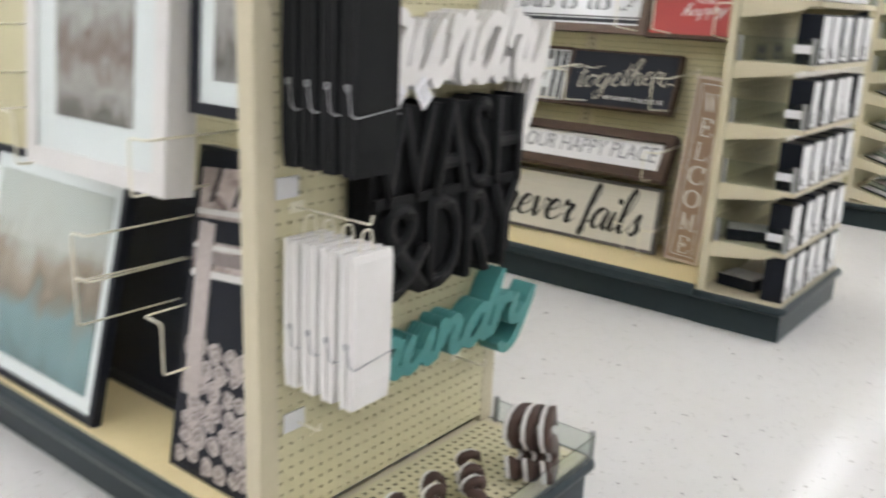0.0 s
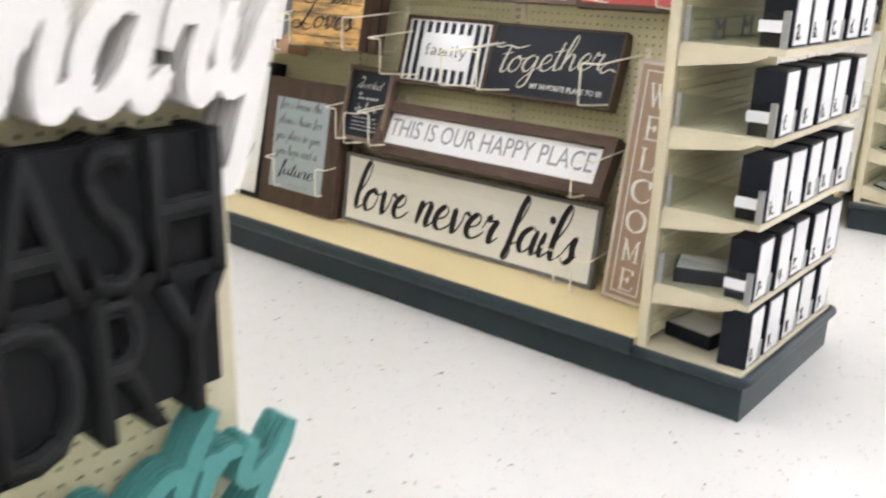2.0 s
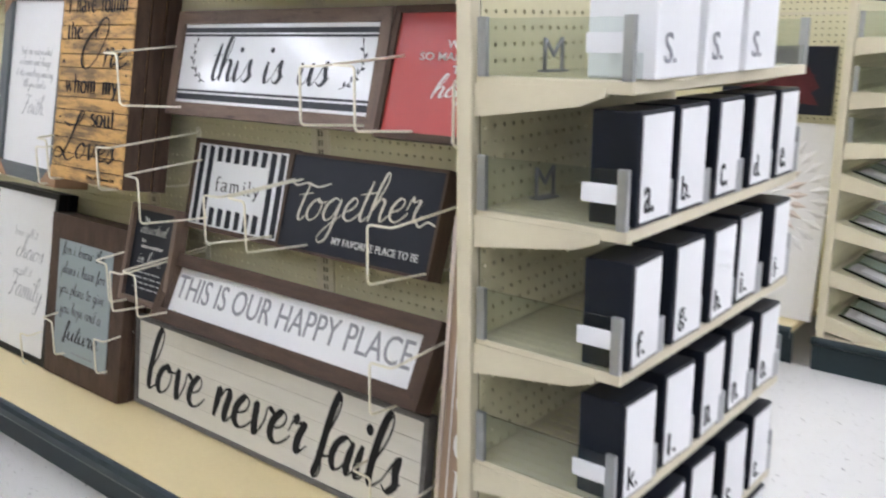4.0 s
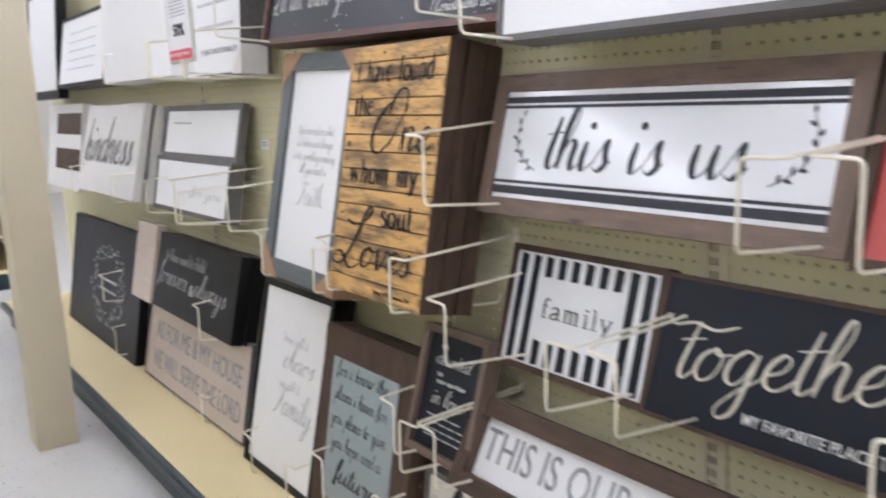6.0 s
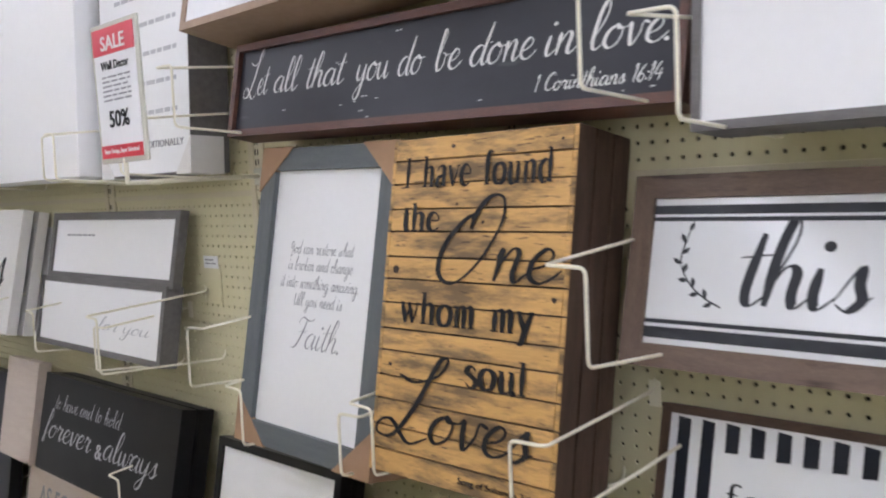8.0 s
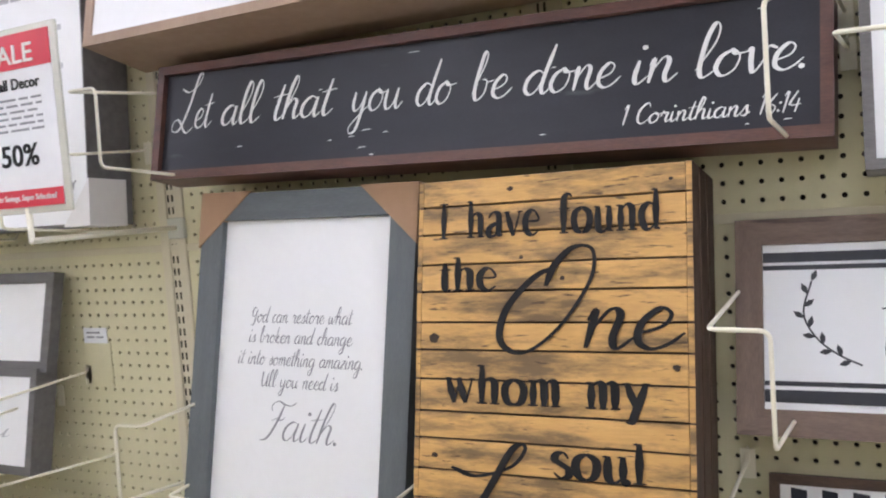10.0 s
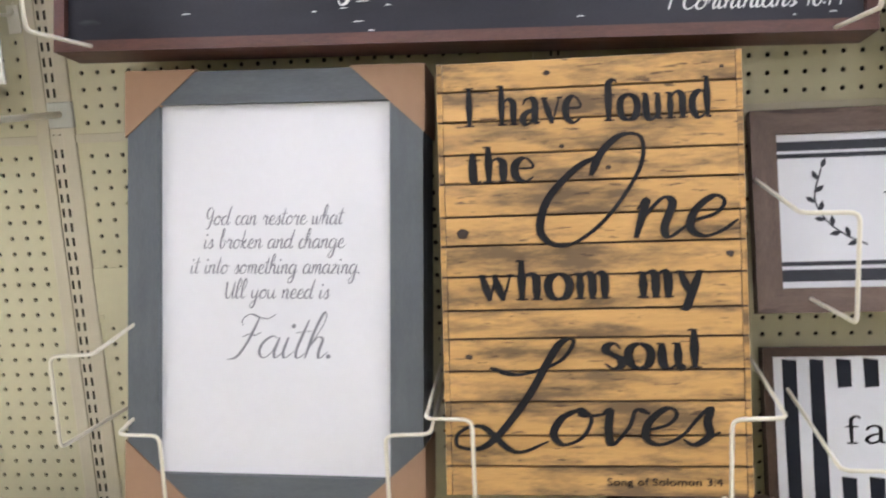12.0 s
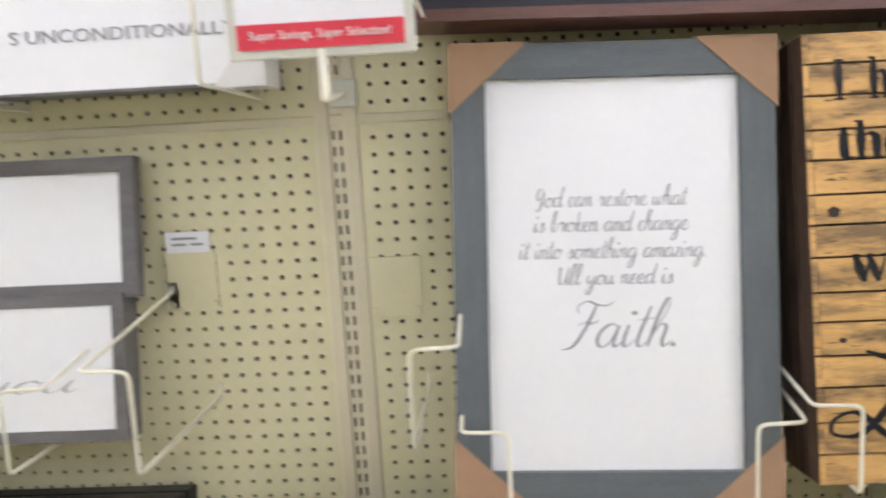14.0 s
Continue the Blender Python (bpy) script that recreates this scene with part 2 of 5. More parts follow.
def box(x0, x1, y0, y1, z0, z1, bevel=0.0):
    return block(bmesh.new(), x0, x1, y0, y1, z0, z1, bevel)


def prism(bm, outline, y0, y1):
    """An outline in x and z, drawn from y0 to y1."""
    a = [bm.verts.new((x, y0, z)) for x, z in outline]
    b = [bm.verts.new((x, y1, z)) for x, z in outline]
    bm.faces.new(a)
    bm.faces.new(b[::-1])
    for i in range(len(a)):
        j = (i + 1) % len(a)
        bm.faces.new((a[j], a[i], b[i], b[j]))
    bmesh.ops.recalc_face_normals(bm, faces=bm.faces[:])
    return bm


def prism_y(bm, outline, x0, x1):
    """An outline in y and z, drawn from x0 to x1."""
    a = [bm.verts.new((x0, y, z)) for y, z in outline]
    b = [bm.verts.new((x1, y, z)) for y, z in outline]
    bm.faces.new(a)
    bm.faces.new(b[::-1])
    for i in range(len(a)):
        j = (i + 1) % len(a)
        bm.faces.new((a[j], a[i], b[i], b[j]))
    bmesh.ops.recalc_face_normals(bm, faces=bm.faces[:])
    return bm


def rounded(points, r):
    """A polyline with its corners rounded off."""
    pts = [Vector(p) for p in points]
    out = [pts[0]]
    for a, b, c in zip(pts, pts[1:], pts[2:]):
        u, w = (a - b), (c - b)
        d = min(r, u.length * 0.45, w.length * 0.45)
        p, q = b + u.normalized() * d, b + w.normalized() * d
        out += [p.lerp(b, s).lerp(b.lerp(q, s), s) for s in (0.0, 0.25, 0.5, 0.75, 1.0)]
    return out + [pts[-1]]


def tube(bm, points, r, n=8, bend=0.012):
    pts = rounded(points, bend) if bend else [Vector(p) for p in points]
    rings, up = [], None
    for i, p in enumerate(pts):
        way = (pts[min(i + 1, len(pts) - 1)] - pts[max(i - 1, 0)]).normalized()
        if up is None:
            up = way.orthogonal().normalized()
        up = (up - way * up.dot(way)).normalized()
        side = way.cross(up)
        rings.append([bm.verts.new(p + (up * math.cos(a) + side * math.sin(a)) * r) for a in (math.tau * k / n for k in range(n))])
    for a, b in zip(rings, rings[1:]):
        for k in range(n):
            f = bm.faces.new((a[k], a[(k + 1) % n], b[(k + 1) % n], b[k]))
            f.smooth = True
    bm.faces.new(rings[0][::-1])
    bm.faces.new(rings[-1])
    return bm


def part(name, bm, mat, parent=None, label=""):
    me = bpy.data.meshes.new(name)
    for v in bm.verts:
        v.co *= K
    bm.normal_update()
    bm.to_mesh(me)
    bm.free()
    me.materials.append(mat)
    ob = new(name, me)
    if parent:
        ob.parent = parent
    return tagged(ob, label)


def thing(name, label, category, x, y, z, lean=0.0, turn=0.0, group="", kind="", roll=0.0):
    """An empty at a thing's base; lean: degrees by which its top tips back, away from its front."""
    ob = new(name)
    ob.empty_display_size = 0.05
    ob.matrix_world = Matrix.Translation((x * K, y * K, z * K)) @ Euler((0, 0, radians(turn))).to_matrix().to_4x4() @ Euler((radians(-lean), radians(roll), 0)).to_matrix().to_4x4()
    return tagged(ob, label, category, group, kind)


def structure(name, bm, mat, label, category=""):
    return tagged(part(name, bm, mat), label, category or name.split("_")[0], kind="structure")


# ---- lettering ----
def print_text(parent, text, x, z, width, height, y, mat, depth=0.0015, bold=0.0, shear=0.0, name="lettering", squeeze=True, label=""):
    """Plain capitals or print, centred on x, z of the parent's front, filling width by height."""
    cu = bpy.data.curves.new(name, "FONT")
    cu.body, cu.offset, cu.shear, cu.extrude, cu.resolution_u = text, bold, shear, 0.0, 3
    tmp = bpy.data.objects.new(name, cu)
    scene.collection.objects.link(tmp)
    me = bpy.data.meshes.new_from_object(tmp.evaluated_get(bpy.context.evaluated_depsgraph_get()))
    bpy.data.objects.remove(tmp)
    bpy.data.curves.remove(cu)
    bm = bmesh.new()
    bm.from_mesh(me)
    bpy.data.meshes.remove(me)
    xs, ys = [v.co.x for v in bm.verts], [v.co.y for v in bm.verts]
    sx = width / (max(xs) - min(xs))
    sy = height / (max(ys) - min(ys))
    if not squeeze:
        sx = sy = min(sx, sy)
    cx, cy = (max(xs) + min(xs)) / 2, (max(ys) + min(ys)) / 2
    for v in bm.verts:
        v.co = ((v.co.x - cx) * sx + x, y, (v.co.y - cy) * sy + z)
    if depth:
        res = bmesh.ops.extrude_face_region(bm, geom=bm.faces[:])
        for v in res["geom"]:
            if isinstance(v, bmesh.types.BMVert):
                v.co.y -= depth
    bmesh.ops.recalc_face_normals(bm, faces=bm.faces[:])
    if height < 0.03 or len(text) < 3:
        return part(name, bm, mat, parent, label)
    for island in islands(bm):
        part("letter", island, mat, parent)
    bm.free()


def islands(bm):
    """Each connected piece of a mesh as a mesh of its own."""
    left, out = set(bm.faces), []
    while left:
        stack, piece = [left.pop()], []
        while stack:
            f = stack.pop()
            piece.append(f)
            for e in f.edges:
                for g in e.link_faces:
                    if g in left:
                        left.discard(g)
                        stack.append(g)
        one, made = bmesh.new(), {}
        for f in sorted(piece, key=lambda f: f.index):
            for v in f.verts:
                if v not in made:
                    made[v] = one.verts.new(v.co)
            one.faces.new([made[v] for v in f.verts])
        out.append(one)
    return out


# A running hand: strokes of each letter on a base line at 0, small letters 1 high; then the advance.
HAND = {
    "a": ("0.75,0.85 0.45,1.0 0.1,0.7 0.05,0.25 0.3,0.0 0.6,0.25 0.78,0.95;0.78,0.95 0.72,0.3 0.85,0.0 1.1,0.25", 1.05),
    "b": ("0.0,0.3 0.35,1.5 0.38,2.0 0.22,2.0 0.1,0.6 0.25,0.0 0.58,0.25 0.6,0.8 0.38,0.9;0.6,0.75 0.95,0.8", 0.9),
    "c": ("0.6,0.8 0.35,1.0 0.08,0.6 0.15,0.1 0.4,0.0 0.8,0.35", 0.72),
    "d": ("0.75,0.85 0.45,1.0 0.1,0.7 0.05,0.25 0.3,0.0 0.6,0.25 0.8,0.95;1.0,2.05 0.8,0.95 0.74,0.25 0.9,0.0 1.15,0.3", 1.08),
    "e": ("0.0,0.35 0.5,0.55 0.62,0.85 0.4,1.0 0.12,0.65 0.12,0.2 0.4,0.0 0.7,0.12 0.95,0.4", 0.82),
    "f": ("0.0,0.25 0.4,1.3 0.5,1.85 0.34,2.1 0.2,1.4 0.15,0.1 0.08,-0.35 0.25,-0.42 0.33,-0.1 0.22,0.15 0.65,0.35", 0.62),
    "g": ("0.75,0.85 0.45,1.0 0.1,0.7 0.05,0.25 0.3,0.0 0.6,0.25 0.8,0.95;0.8,0.95 0.72,0.1 0.6,-0.75 0.25,-1.0 0.1,-0.7 0.5,-0.2 1.1,0.3", 1.05),
    "h": ("0.0,0.3 0.4,1.4 0.46,1.95 0.3,2.05 0.12,1.2 0.05,0.0;0.07,0.4 0.35,0.95 0.6,0.85 0.58,0.3 0.7,0.0 1.0,0.3", 0.95),
    "i": ("0.12,0.95 0.08,0.3 0.22,0.0 0.55,0.3;0.2,1.42 0.21,1.5", 0.5),
    "k": ("0.3,2.0 0.05,0.0;0.1,0.45 0.5,0.98 0.42,0.65 0.2,0.5 0.55,0.0 0.9,0.3", 0.86),
    "l": ("0.0,0.3 0.45,1.3 0.5,1.9 0.32,2.1 0.15,1.5 0.12,0.4 0.3,0.0 0.7,0.3", 0.62),
    "m": ("0.0,0.7 0.12,0.95 0.1,0.0;0.1,0.4 0.35,0.97 0.52,0.8 0.5,0.0;0.5,0.4 0.78,0.97 0.98,0.85 0.95,0.25 1.08,0.0 1.35,0.3", 1.3),
    "n": ("0.0,0.7 0.12,0.95 0.1,0.0;0.1,0.4 0.4,0.97 0.62,0.85 0.58,0.25 0.72,0.0 1.0,0.3", 0.95),
    "o": ("0.5,1.0 0.15,0.75 0.05,0.3 0.3,0.0 0.65,0.2 0.75,0.7 0.5,1.0 0.6,0.8 1.05,0.85", 0.95),
    "p": ("0.2,1.0 0.05,-1.0;0.13,0.3 0.4,1.0 0.72,0.75 0.6,0.15 0.3,0.05;0.5,0.05 0.95,0.3", 0.92),
    "r": ("0.0,0.5 0.15,1.05 0.25,0.85 0.55,0.9 0.45,0.4 0.55,0.0 0.85,0.3", 0.8),
    "s": ("0.0,0.2 0.4,1.0 0.45,0.6 0.55,0.25 0.3,0.0 0.05,0.15;0.4,0.05 0.75,0.35", 0.72),
    "t": ("0.32,1.75 0.15,0.4 0.3,0.0 0.65,0.3;-0.12,1.15 0.65,1.25", 0.58),
    "u": ("0.05,0.95 0.03,0.3 0.2,0.0 0.5,0.25 0.68,0.95;0.68,0.95 0.63,0.3 0.78,0.0 1.05,0.3", 1.0),
    "v": ("0.0,0.85 0.12,0.95 0.2,0.4 0.35,0.0 0.6,0.5 0.65,0.95 0.95,0.85", 0.86),
    "w": ("0.05,0.95 0.05,0.3 0.2,0.0 0.45,0.3 0.5,0.9 0.55,0.3 0.7,0.0 0.95,0.4 1.0,0.95 1.3,0.85", 1.22),
    "y": ("0.05,0.95 0.03,0.35 0.22,0.05 0.5,0.3 0.68,0.95;0.68,0.95 0.6,0.0 0.45,-0.8 0.15,-1.0 0.02,-0.7 0.45,-0.2 1.0,0.3", 0.96),
    "z": ("0.05,0.9 0.6,0.95 0.05,0.05 0.65,0.1", 0.75),
    "A": ("-0.1,1.5 0.08,1.75 0.1,0.6 0.35,0.0 0.75,0.4 0.98,1.8;0.98,1.8 0.92,0.4 1.05,0.0 1.3,0.3", 1.25),
    "C": ("0.95,1.6 0.7,2.0 0.15,1.4 0.1,0.4 0.5,0.0 1.0,0.4", 1.05),
    "F": ("0.1,1.45 0.0,1.75 0.3,2.0 0.75,1.85 1.15,1.8 1.45,2.0;0.75,1.85 0.55,0.8 0.25,0.05 -0.15,-0.1;0.22,0.95 0.55,1.1 0.8,1.02 1.02,1.18", 1.15),
    "G": ("0.75,1.7 0.35,1.85 0.1,1.3 0.25,0.7 0.6,0.85 0.85,1.6;0.85,1.6 0.75,0.4 0.5,-0.4 0.1,-0.3;0.4,0.3 1.0,0.5", 1.1),
    "L": ("-0.05,2.15 0.6,1.95 1.35,2.3 1.55,2.85 1.25,2.75 0.85,1.2 0.3,0.0 -0.3,-0.05 -0.35,0.35 0.1,0.5 0.9,-0.2 1.55,0.1", 1.55),
    "O": ("0.8,2.1 0.4,1.8 0.0,1.0 0.05,0.15 0.6,-0.15 1.2,0.5 1.6,1.7 1.5,2.5 1.1,2.6 0.8,2.15 0.72,1.6", 1.75),
    "S": ("0.95,1.7 0.6,2.0 0.2,1.6 0.7,0.9 0.65,0.2 0.2,0.0 -0.1,0.3", 1.05),
    "T": ("-0.1,1.75 0.5,1.95 1.2,2.0;0.6,1.95 0.4,0.6 0.1,0.0", 1.0),
    ".": ("0.12,0.05 0.13,0.12", 0.35),
    "1": ("0.0,1.5 0.25,1.9 0.15,0.0", 0.5),
    "4": ("0.4,1.9 0.0,0.7 0.8,0.7;0.6,1.2 0.5,0.0", 0.9),
    "6": ("0.55,1.8 0.1,0.9 0.1,0.2 0.4,0.0 0.65,0.5 0.3,0.85 0.1,0.5", 0.8),
    ":": ("0.1,0.2 0.11,0.28;0.15,0.9 0.16,0.98", 0.35),
}


# A book face with upright stems and slab feet, in the same measure.
BOOK = {
    "I": ("0.2,1.45 0.2,0.0;0.0,1.43 0.4,1.43;0.0,0.03 0.4,0.03", 0.55),
    "a": ("0.1,0.75 0.2,0.93 0.4,0.98 0.55,0.8 0.55,0.15 0.72,0.05;0.55,0.58 0.2,0.42 0.08,0.2 0.2,0.02 0.4,0.08 0.55,0.25", 0.78),
    "d": ("0.62,1.5 0.62,0.0;0.45,1.46 0.62,1.48;0.62,0.8 0.4,0.98 0.15,0.8 0.08,0.48 0.18,0.12 0.36,0.0 0.62,0.2;0.62,0.03 0.78,0.03", 0.88),
    "e": ("0.12,0.55 0.62,0.57 0.55,0.85 0.36,0.98 0.15,0.8 0.08,0.5 0.15,0.15 0.4,0.0 0.65,0.18", 0.75),
    "f": ("0.55,1.4 0.42,1.52 0.25,1.4 0.22,1.1 0.22,0.0;0.02,0.95 0.45,0.95;0.05,0.03 0.42,0.03", 0.55),
    "h": ("0.18,1.5 0.18,0.0;0.0,1.46 0.18,1.48;0.0,0.03 0.38,0.03;0.18,0.75 0.4,0.98 0.6,0.85 0.62,0.6 0.62,0.0;0.45,0.03 0.8,0.03", 0.88),
    "i": ("0.2,0.97 0.2,0.0;0.02,0.94 0.2,0.94;0.02,0.03 0.4,0.03;0.2,1.36 0.2,1.24", 0.46),
    "l": ("0.2,1.5 0.2,0.0;0.02,1.46 0.2,1.48;0.02,0.03 0.4,0.03", 0.46),
    "m": ("0.18,0.97 0.18,0.0;0.0,0.94 0.18,0.95;0.0,0.03 0.34,0.03;0.18,0.78 0.38,0.98 0.52,0.85 0.54,0.6 0.54,0.0;0.42,0.03 0.68,0.03;0.54,0.78 0.75,0.98 0.88,0.85 0.9,0.6 0.9,0.0;0.76,0.03 1.06,0.03", 1.14),
    "n": ("0.18,0.97 0.18,0.0;0.0,0.94 0.18,0.95;0.0,0.03 0.36,0.03;0.18,0.75 0.4,0.98 0.6,0.85 0.62,0.6 0.62,0.0;0.45,0.03 0.8,0.03", 0.88),
    "o": ("0.4,0.98 0.15,0.8 0.08,0.48 0.18,0.12 0.4,0.0;0.4,0.98 0.65,0.8 0.72,0.48 0.62,0.12 0.4,0.0", 0.85),
    "s": ("0.55,0.75 0.4,0.97 0.18,0.9 0.14,0.68 0.35,0.52 0.55,0.35 0.55,0.1 0.32,0.0 0.1,0.2", 0.68),
    "t": ("0.22,1.25 0.22,0.25 0.32,0.02 0.48,0.08;0.02,0.95 0.45,0.95", 0.52),
    "u": ("0.18,0.97 0.18,0.3 0.25,0.05 0.42,0.0 0.62,0.2;0.62,0.97 0.62,0.0;0.02,0.94 0.18,0.95;0.45,0.94 0.62,0.95;0.62,0.03 0.78,0.03", 0.88),
    "v": ("0.1,0.97 0.4,0.0;0.4,0.0 0.68,0.97;-0.02,0.95 0.25,0.95;0.55,0.95 0.8,0.95", 0.82),
    "w": ("0.08,0.97 0.32,0.0;0.32,0.0 0.5,0.9;0.45,0.97 0.72,0.0;0.72,0.0 0.95,0.97;-0.02,0.95 0.22,0.95;0.4,0.95 0.58,0.95;0.82,0.95 1.05,0.95", 1.1),
    "y": ("0.1,0.97 0.4,0.05;0.68,0.97 0.4,0.05 0.25,-0.4 0.08,-0.42;-0.02,0.95 0.25,0.95;0.55,0.95 0.8,0.95", 0.82),
}


# Serif capitals in the same measure.
CAPS = {
    "W": ("0.1,1.45 0.42,0.0;0.42,0.0 0.68,1.4;0.62,1.45 0.95,0.0;0.95,0.0 1.22,1.45;-0.05,1.43 0.3,1.43;0.5,1.43 0.8,1.43;1.08,1.43 1.38,1.43", 1.4),
    "E": ("0.2,1.45 0.2,0.0;0.0,1.43 0.85,1.43;0.85,1.43 0.88,1.1;0.0,0.03 0.9,0.03;0.9,0.03 0.95,0.4;0.2,0.75 0.6,0.75;0.6,0.95 0.6,0.55", 1.0),
    "L": ("0.2,1.45 0.2,0.0;0.0,1.43 0.42,1.43;0.0,0.03 0.88,0.03;0.88,0.03 0.94,0.42", 1.0),
    "C": ("1.0,1.0 0.92,1.35 0.6,1.46 0.2,1.2 0.08,0.72 0.2,0.22 0.6,-0.02 0.95,0.15 1.05,0.4;1.0,1.45 1.0,0.95", 1.1),
    "O": ("0.65,1.46 0.22,1.2 0.08,0.72 0.22,0.22 0.65,-0.02;0.65,1.46 1.08,1.2 1.22,0.72 1.08,0.22 0.65,-0.02", 1.3),
    "M": ("0.2,1.45 0.18,0.0;0.2,1.45 0.65,0.1;0.65,0.1 1.1,1.45;1.12,1.45 1.12,0.0;0.0,1.43 0.25,1.43;1.05,1.43 1.32,1.43;0.0,0.03 0.36,0.03;0.94,0.03 1.32,0.03", 1.35),
}


def curve_through(points, steps):
    p = [points[0] * 2 - points[1], *points, points[-1] * 2 - points[-2]]
    out = []
    for a, b, c, d in zip(p, p[1:], p[2:], p[3:]):
        for k in range(steps):
            t = k / steps
            out.append(0.5 * (2 * b + (c - a) * t + (2 * a - 5 * b + 4 * c - d) * t * t + (3 * b - 3 * c + d - a) * t ** 3))
    return out + [points[-1]]


def hand_bmesh(text, x, z, width, height, y, pen=0.16, depth=0.0, thin=0.35, slant=0.12, steps=6, spacing=1.0, face=HAND):
    """A line of the running hand, centred on x, z. height: of the small letters. pen: stroke width in small-letter heights."""
    strokes, at = [], 0.0
    for ch in text:
        if ch == " ":
            at += 0.7 * spacing
            continue
        shape, ahead = face[ch]
        for s in shape.split(";"):
            strokes.append([Vector((at + float(a) + slant * float(b), float(b))) for a, b in (q.split(",") for q in s.split())])
        at += ahead * spacing
    lo, hi = min(p.x for s in strokes for p in s), max(p.x for s in strokes for p in s)
    kx = width / (hi - lo)
    bm = bmesh.new()
    for n, s in enumerate(strokes):
        if len(s) == 2 and (s[0] - s[1]).length < 0.16:
            c, r = (s[0] + s[1]) / 2, max(pen * 0.55, 0.1)
            ring = [((c.x + r * math.cos(math.tau * i / 10) - (lo + hi) / 2) * kx + x, (c.y + r * math.sin(math.tau * i / 10)) * height + z) for i in range(10)]
            if depth:
                prism(bm, ring, y, y + depth)
            else:
                bm.faces.new([bm.verts.new((a, y - 0.0001 * (n % 3), b)) for a, b in ring])
            continue
        line = curve_through(s, steps)
        left, right = [], []
        for i, p in enumerate(line):
            way = (line[min(i + 1, len(line) - 1)] - line[max(i - 1, 0)])
            way = way.normalized() if way.length else Vector((1, 0))
            press = thin + (1 - thin) * max(0.0, -way.y) ** 0.8
            end = min(1.0, 0.55 + 0.45 * min(i, len(line) - 1 - i) / 3)
            half = pen * press * end / 2
            side = Vector((-way.y, way.x)) * half
            lift = 0.0001 * (n % 3) + 0.0006 * i / len(line)
            for q, row in ((p + side, left), (p - side, right)):
                row.append(((q.x - (lo + hi) / 2) * kx + x, y - lift, q.y * height + z))
        fl = [bm.verts.new(c) for c in left]
        fr = [bm.verts.new(c) for c in right]
        for i in range(len(fl) - 1):
            bm.faces.new((fl[i], fl[i + 1], fr[i + 1], fr[i]))
        if depth:
            bl = [bm.verts.new((c[0], y + depth, c[2])) for c in left]
            br = [bm.verts.new((c[0], y + depth, c[2])) for c in right]
            for i in range(len(fl) - 1):
                bm.faces.new((fl[i + 1], fl[i], bl[i], bl[i + 1]))
                bm.faces.new((fr[i], fr[i + 1], br[i + 1], br[i]))
                bm.faces.new((bl[i + 1], bl[i], br[i], br[i + 1]))
            bm.faces.new((fl[0], fr[0], br[0], bl[0]))
            bm.faces.new((fr[-1], fl[-1], bl[-1], br[-1]))
    if depth:
        bmesh.ops.recalc_face_normals(bm, faces=bm.faces[:])
    return bm


def span(text, face, spacing, slant):
    """Left and right end of a line of text, in small-letter heights."""
    at, ends = 0.0, []
    for ch in text:
        if ch == " ":
            at += 0.7 * spacing
            continue
        shape, ahead = face[ch]
        ends += [at + float(q.split(",")[0]) + slant * float(q.split(",")[1]) for s in shape.split(";") for q in s.split()]
        at += ahead * spacing
    return min(ends), max(ends)


def hand_text(parent, text, x, z, width, height, y, mat, name="word", label="", face=HAND, spacing=1.0, slant=0.12, **how):
    """A line of writing, each word a part of its own."""
    lo, hi = span(text, face, spacing, slant)
    unit, at = width / (hi - lo), 0.0
    for w in text.split(" "):
        a, b = span(w, face, spacing, slant)
        mid = at + (a + b) / 2
        part(name, hand_bmesh(w, x + (mid - (lo + hi) / 2) * unit, z, (b - a) * unit, height, y, face=face, spacing=spacing, slant=slant, **how), mat, parent, label)
        at += sum(face[ch][1] for ch in w) * spacing + 0.7 * spacing


def hand_words(parent, words, z, height, y, mat, tilt=0.0, **how):
    """Words with their left and right ends given; tilt: degrees by which the line climbs."""
    for w, a, b in words:
        bm = hand_bmesh(w, (a + b) / 2, z, b - a, height, y, **how)
        if tilt:
            bmesh.ops.rotate(bm, cent=(0, y, z), matrix=Matrix.Rotation(radians(-tilt), 3, "Y"), verts=bm.verts[:])
        part("word", bm, mat, parent)


def bars(parent, x0, x1, z, rows, step, y, mat, height=0.006, name="fine_print"):
    """Writing too small to read: broken bars in rows."""
    for r in range(rows):
        bm = bmesh.new()
        x = x0
        while x < x1 - 0.01:
            w = min(random.uniform(0.02, 0.05), x1 - x)
            block(bm, x, x + w, y - 0.0008, y + 0.0006, z - r * step - height / 2, z - r * step + height / 2)
            x += w + 0.009
        part(name, bm, mat, parent)


# ---- store shell ----
structure("floor", box(-16, 12, -14, 20, -0.1, 0), FLOOR, "glossy speckled white vinyl tile floor of the store", "floor")
tagged(part("ceiling", box(-16, 12, -14, 20, 4.3, 4.4), CEIL), "white suspended ceiling of the store", "ceiling", kind="structure")
structure("wall_south", box(-16, 12, -14.2, -14, 0, 4.3), STOREWALL, "plain painted store wall", "wall")
structure("wall_north", box(-16, 12, 20, 20.2, 0, 4.3), STOREWALL, "plain painted store wall far off", "wall")
structure("wall_west", box(-16.2, -16, -14, 20, 0, 4.3), STOREWALL, "plain painted store wall", "wall")
structure("wall_east", box(12, 12.2, -14, 20, 0, 4.3), STOREWALL, "plain painted store wall", "wall")


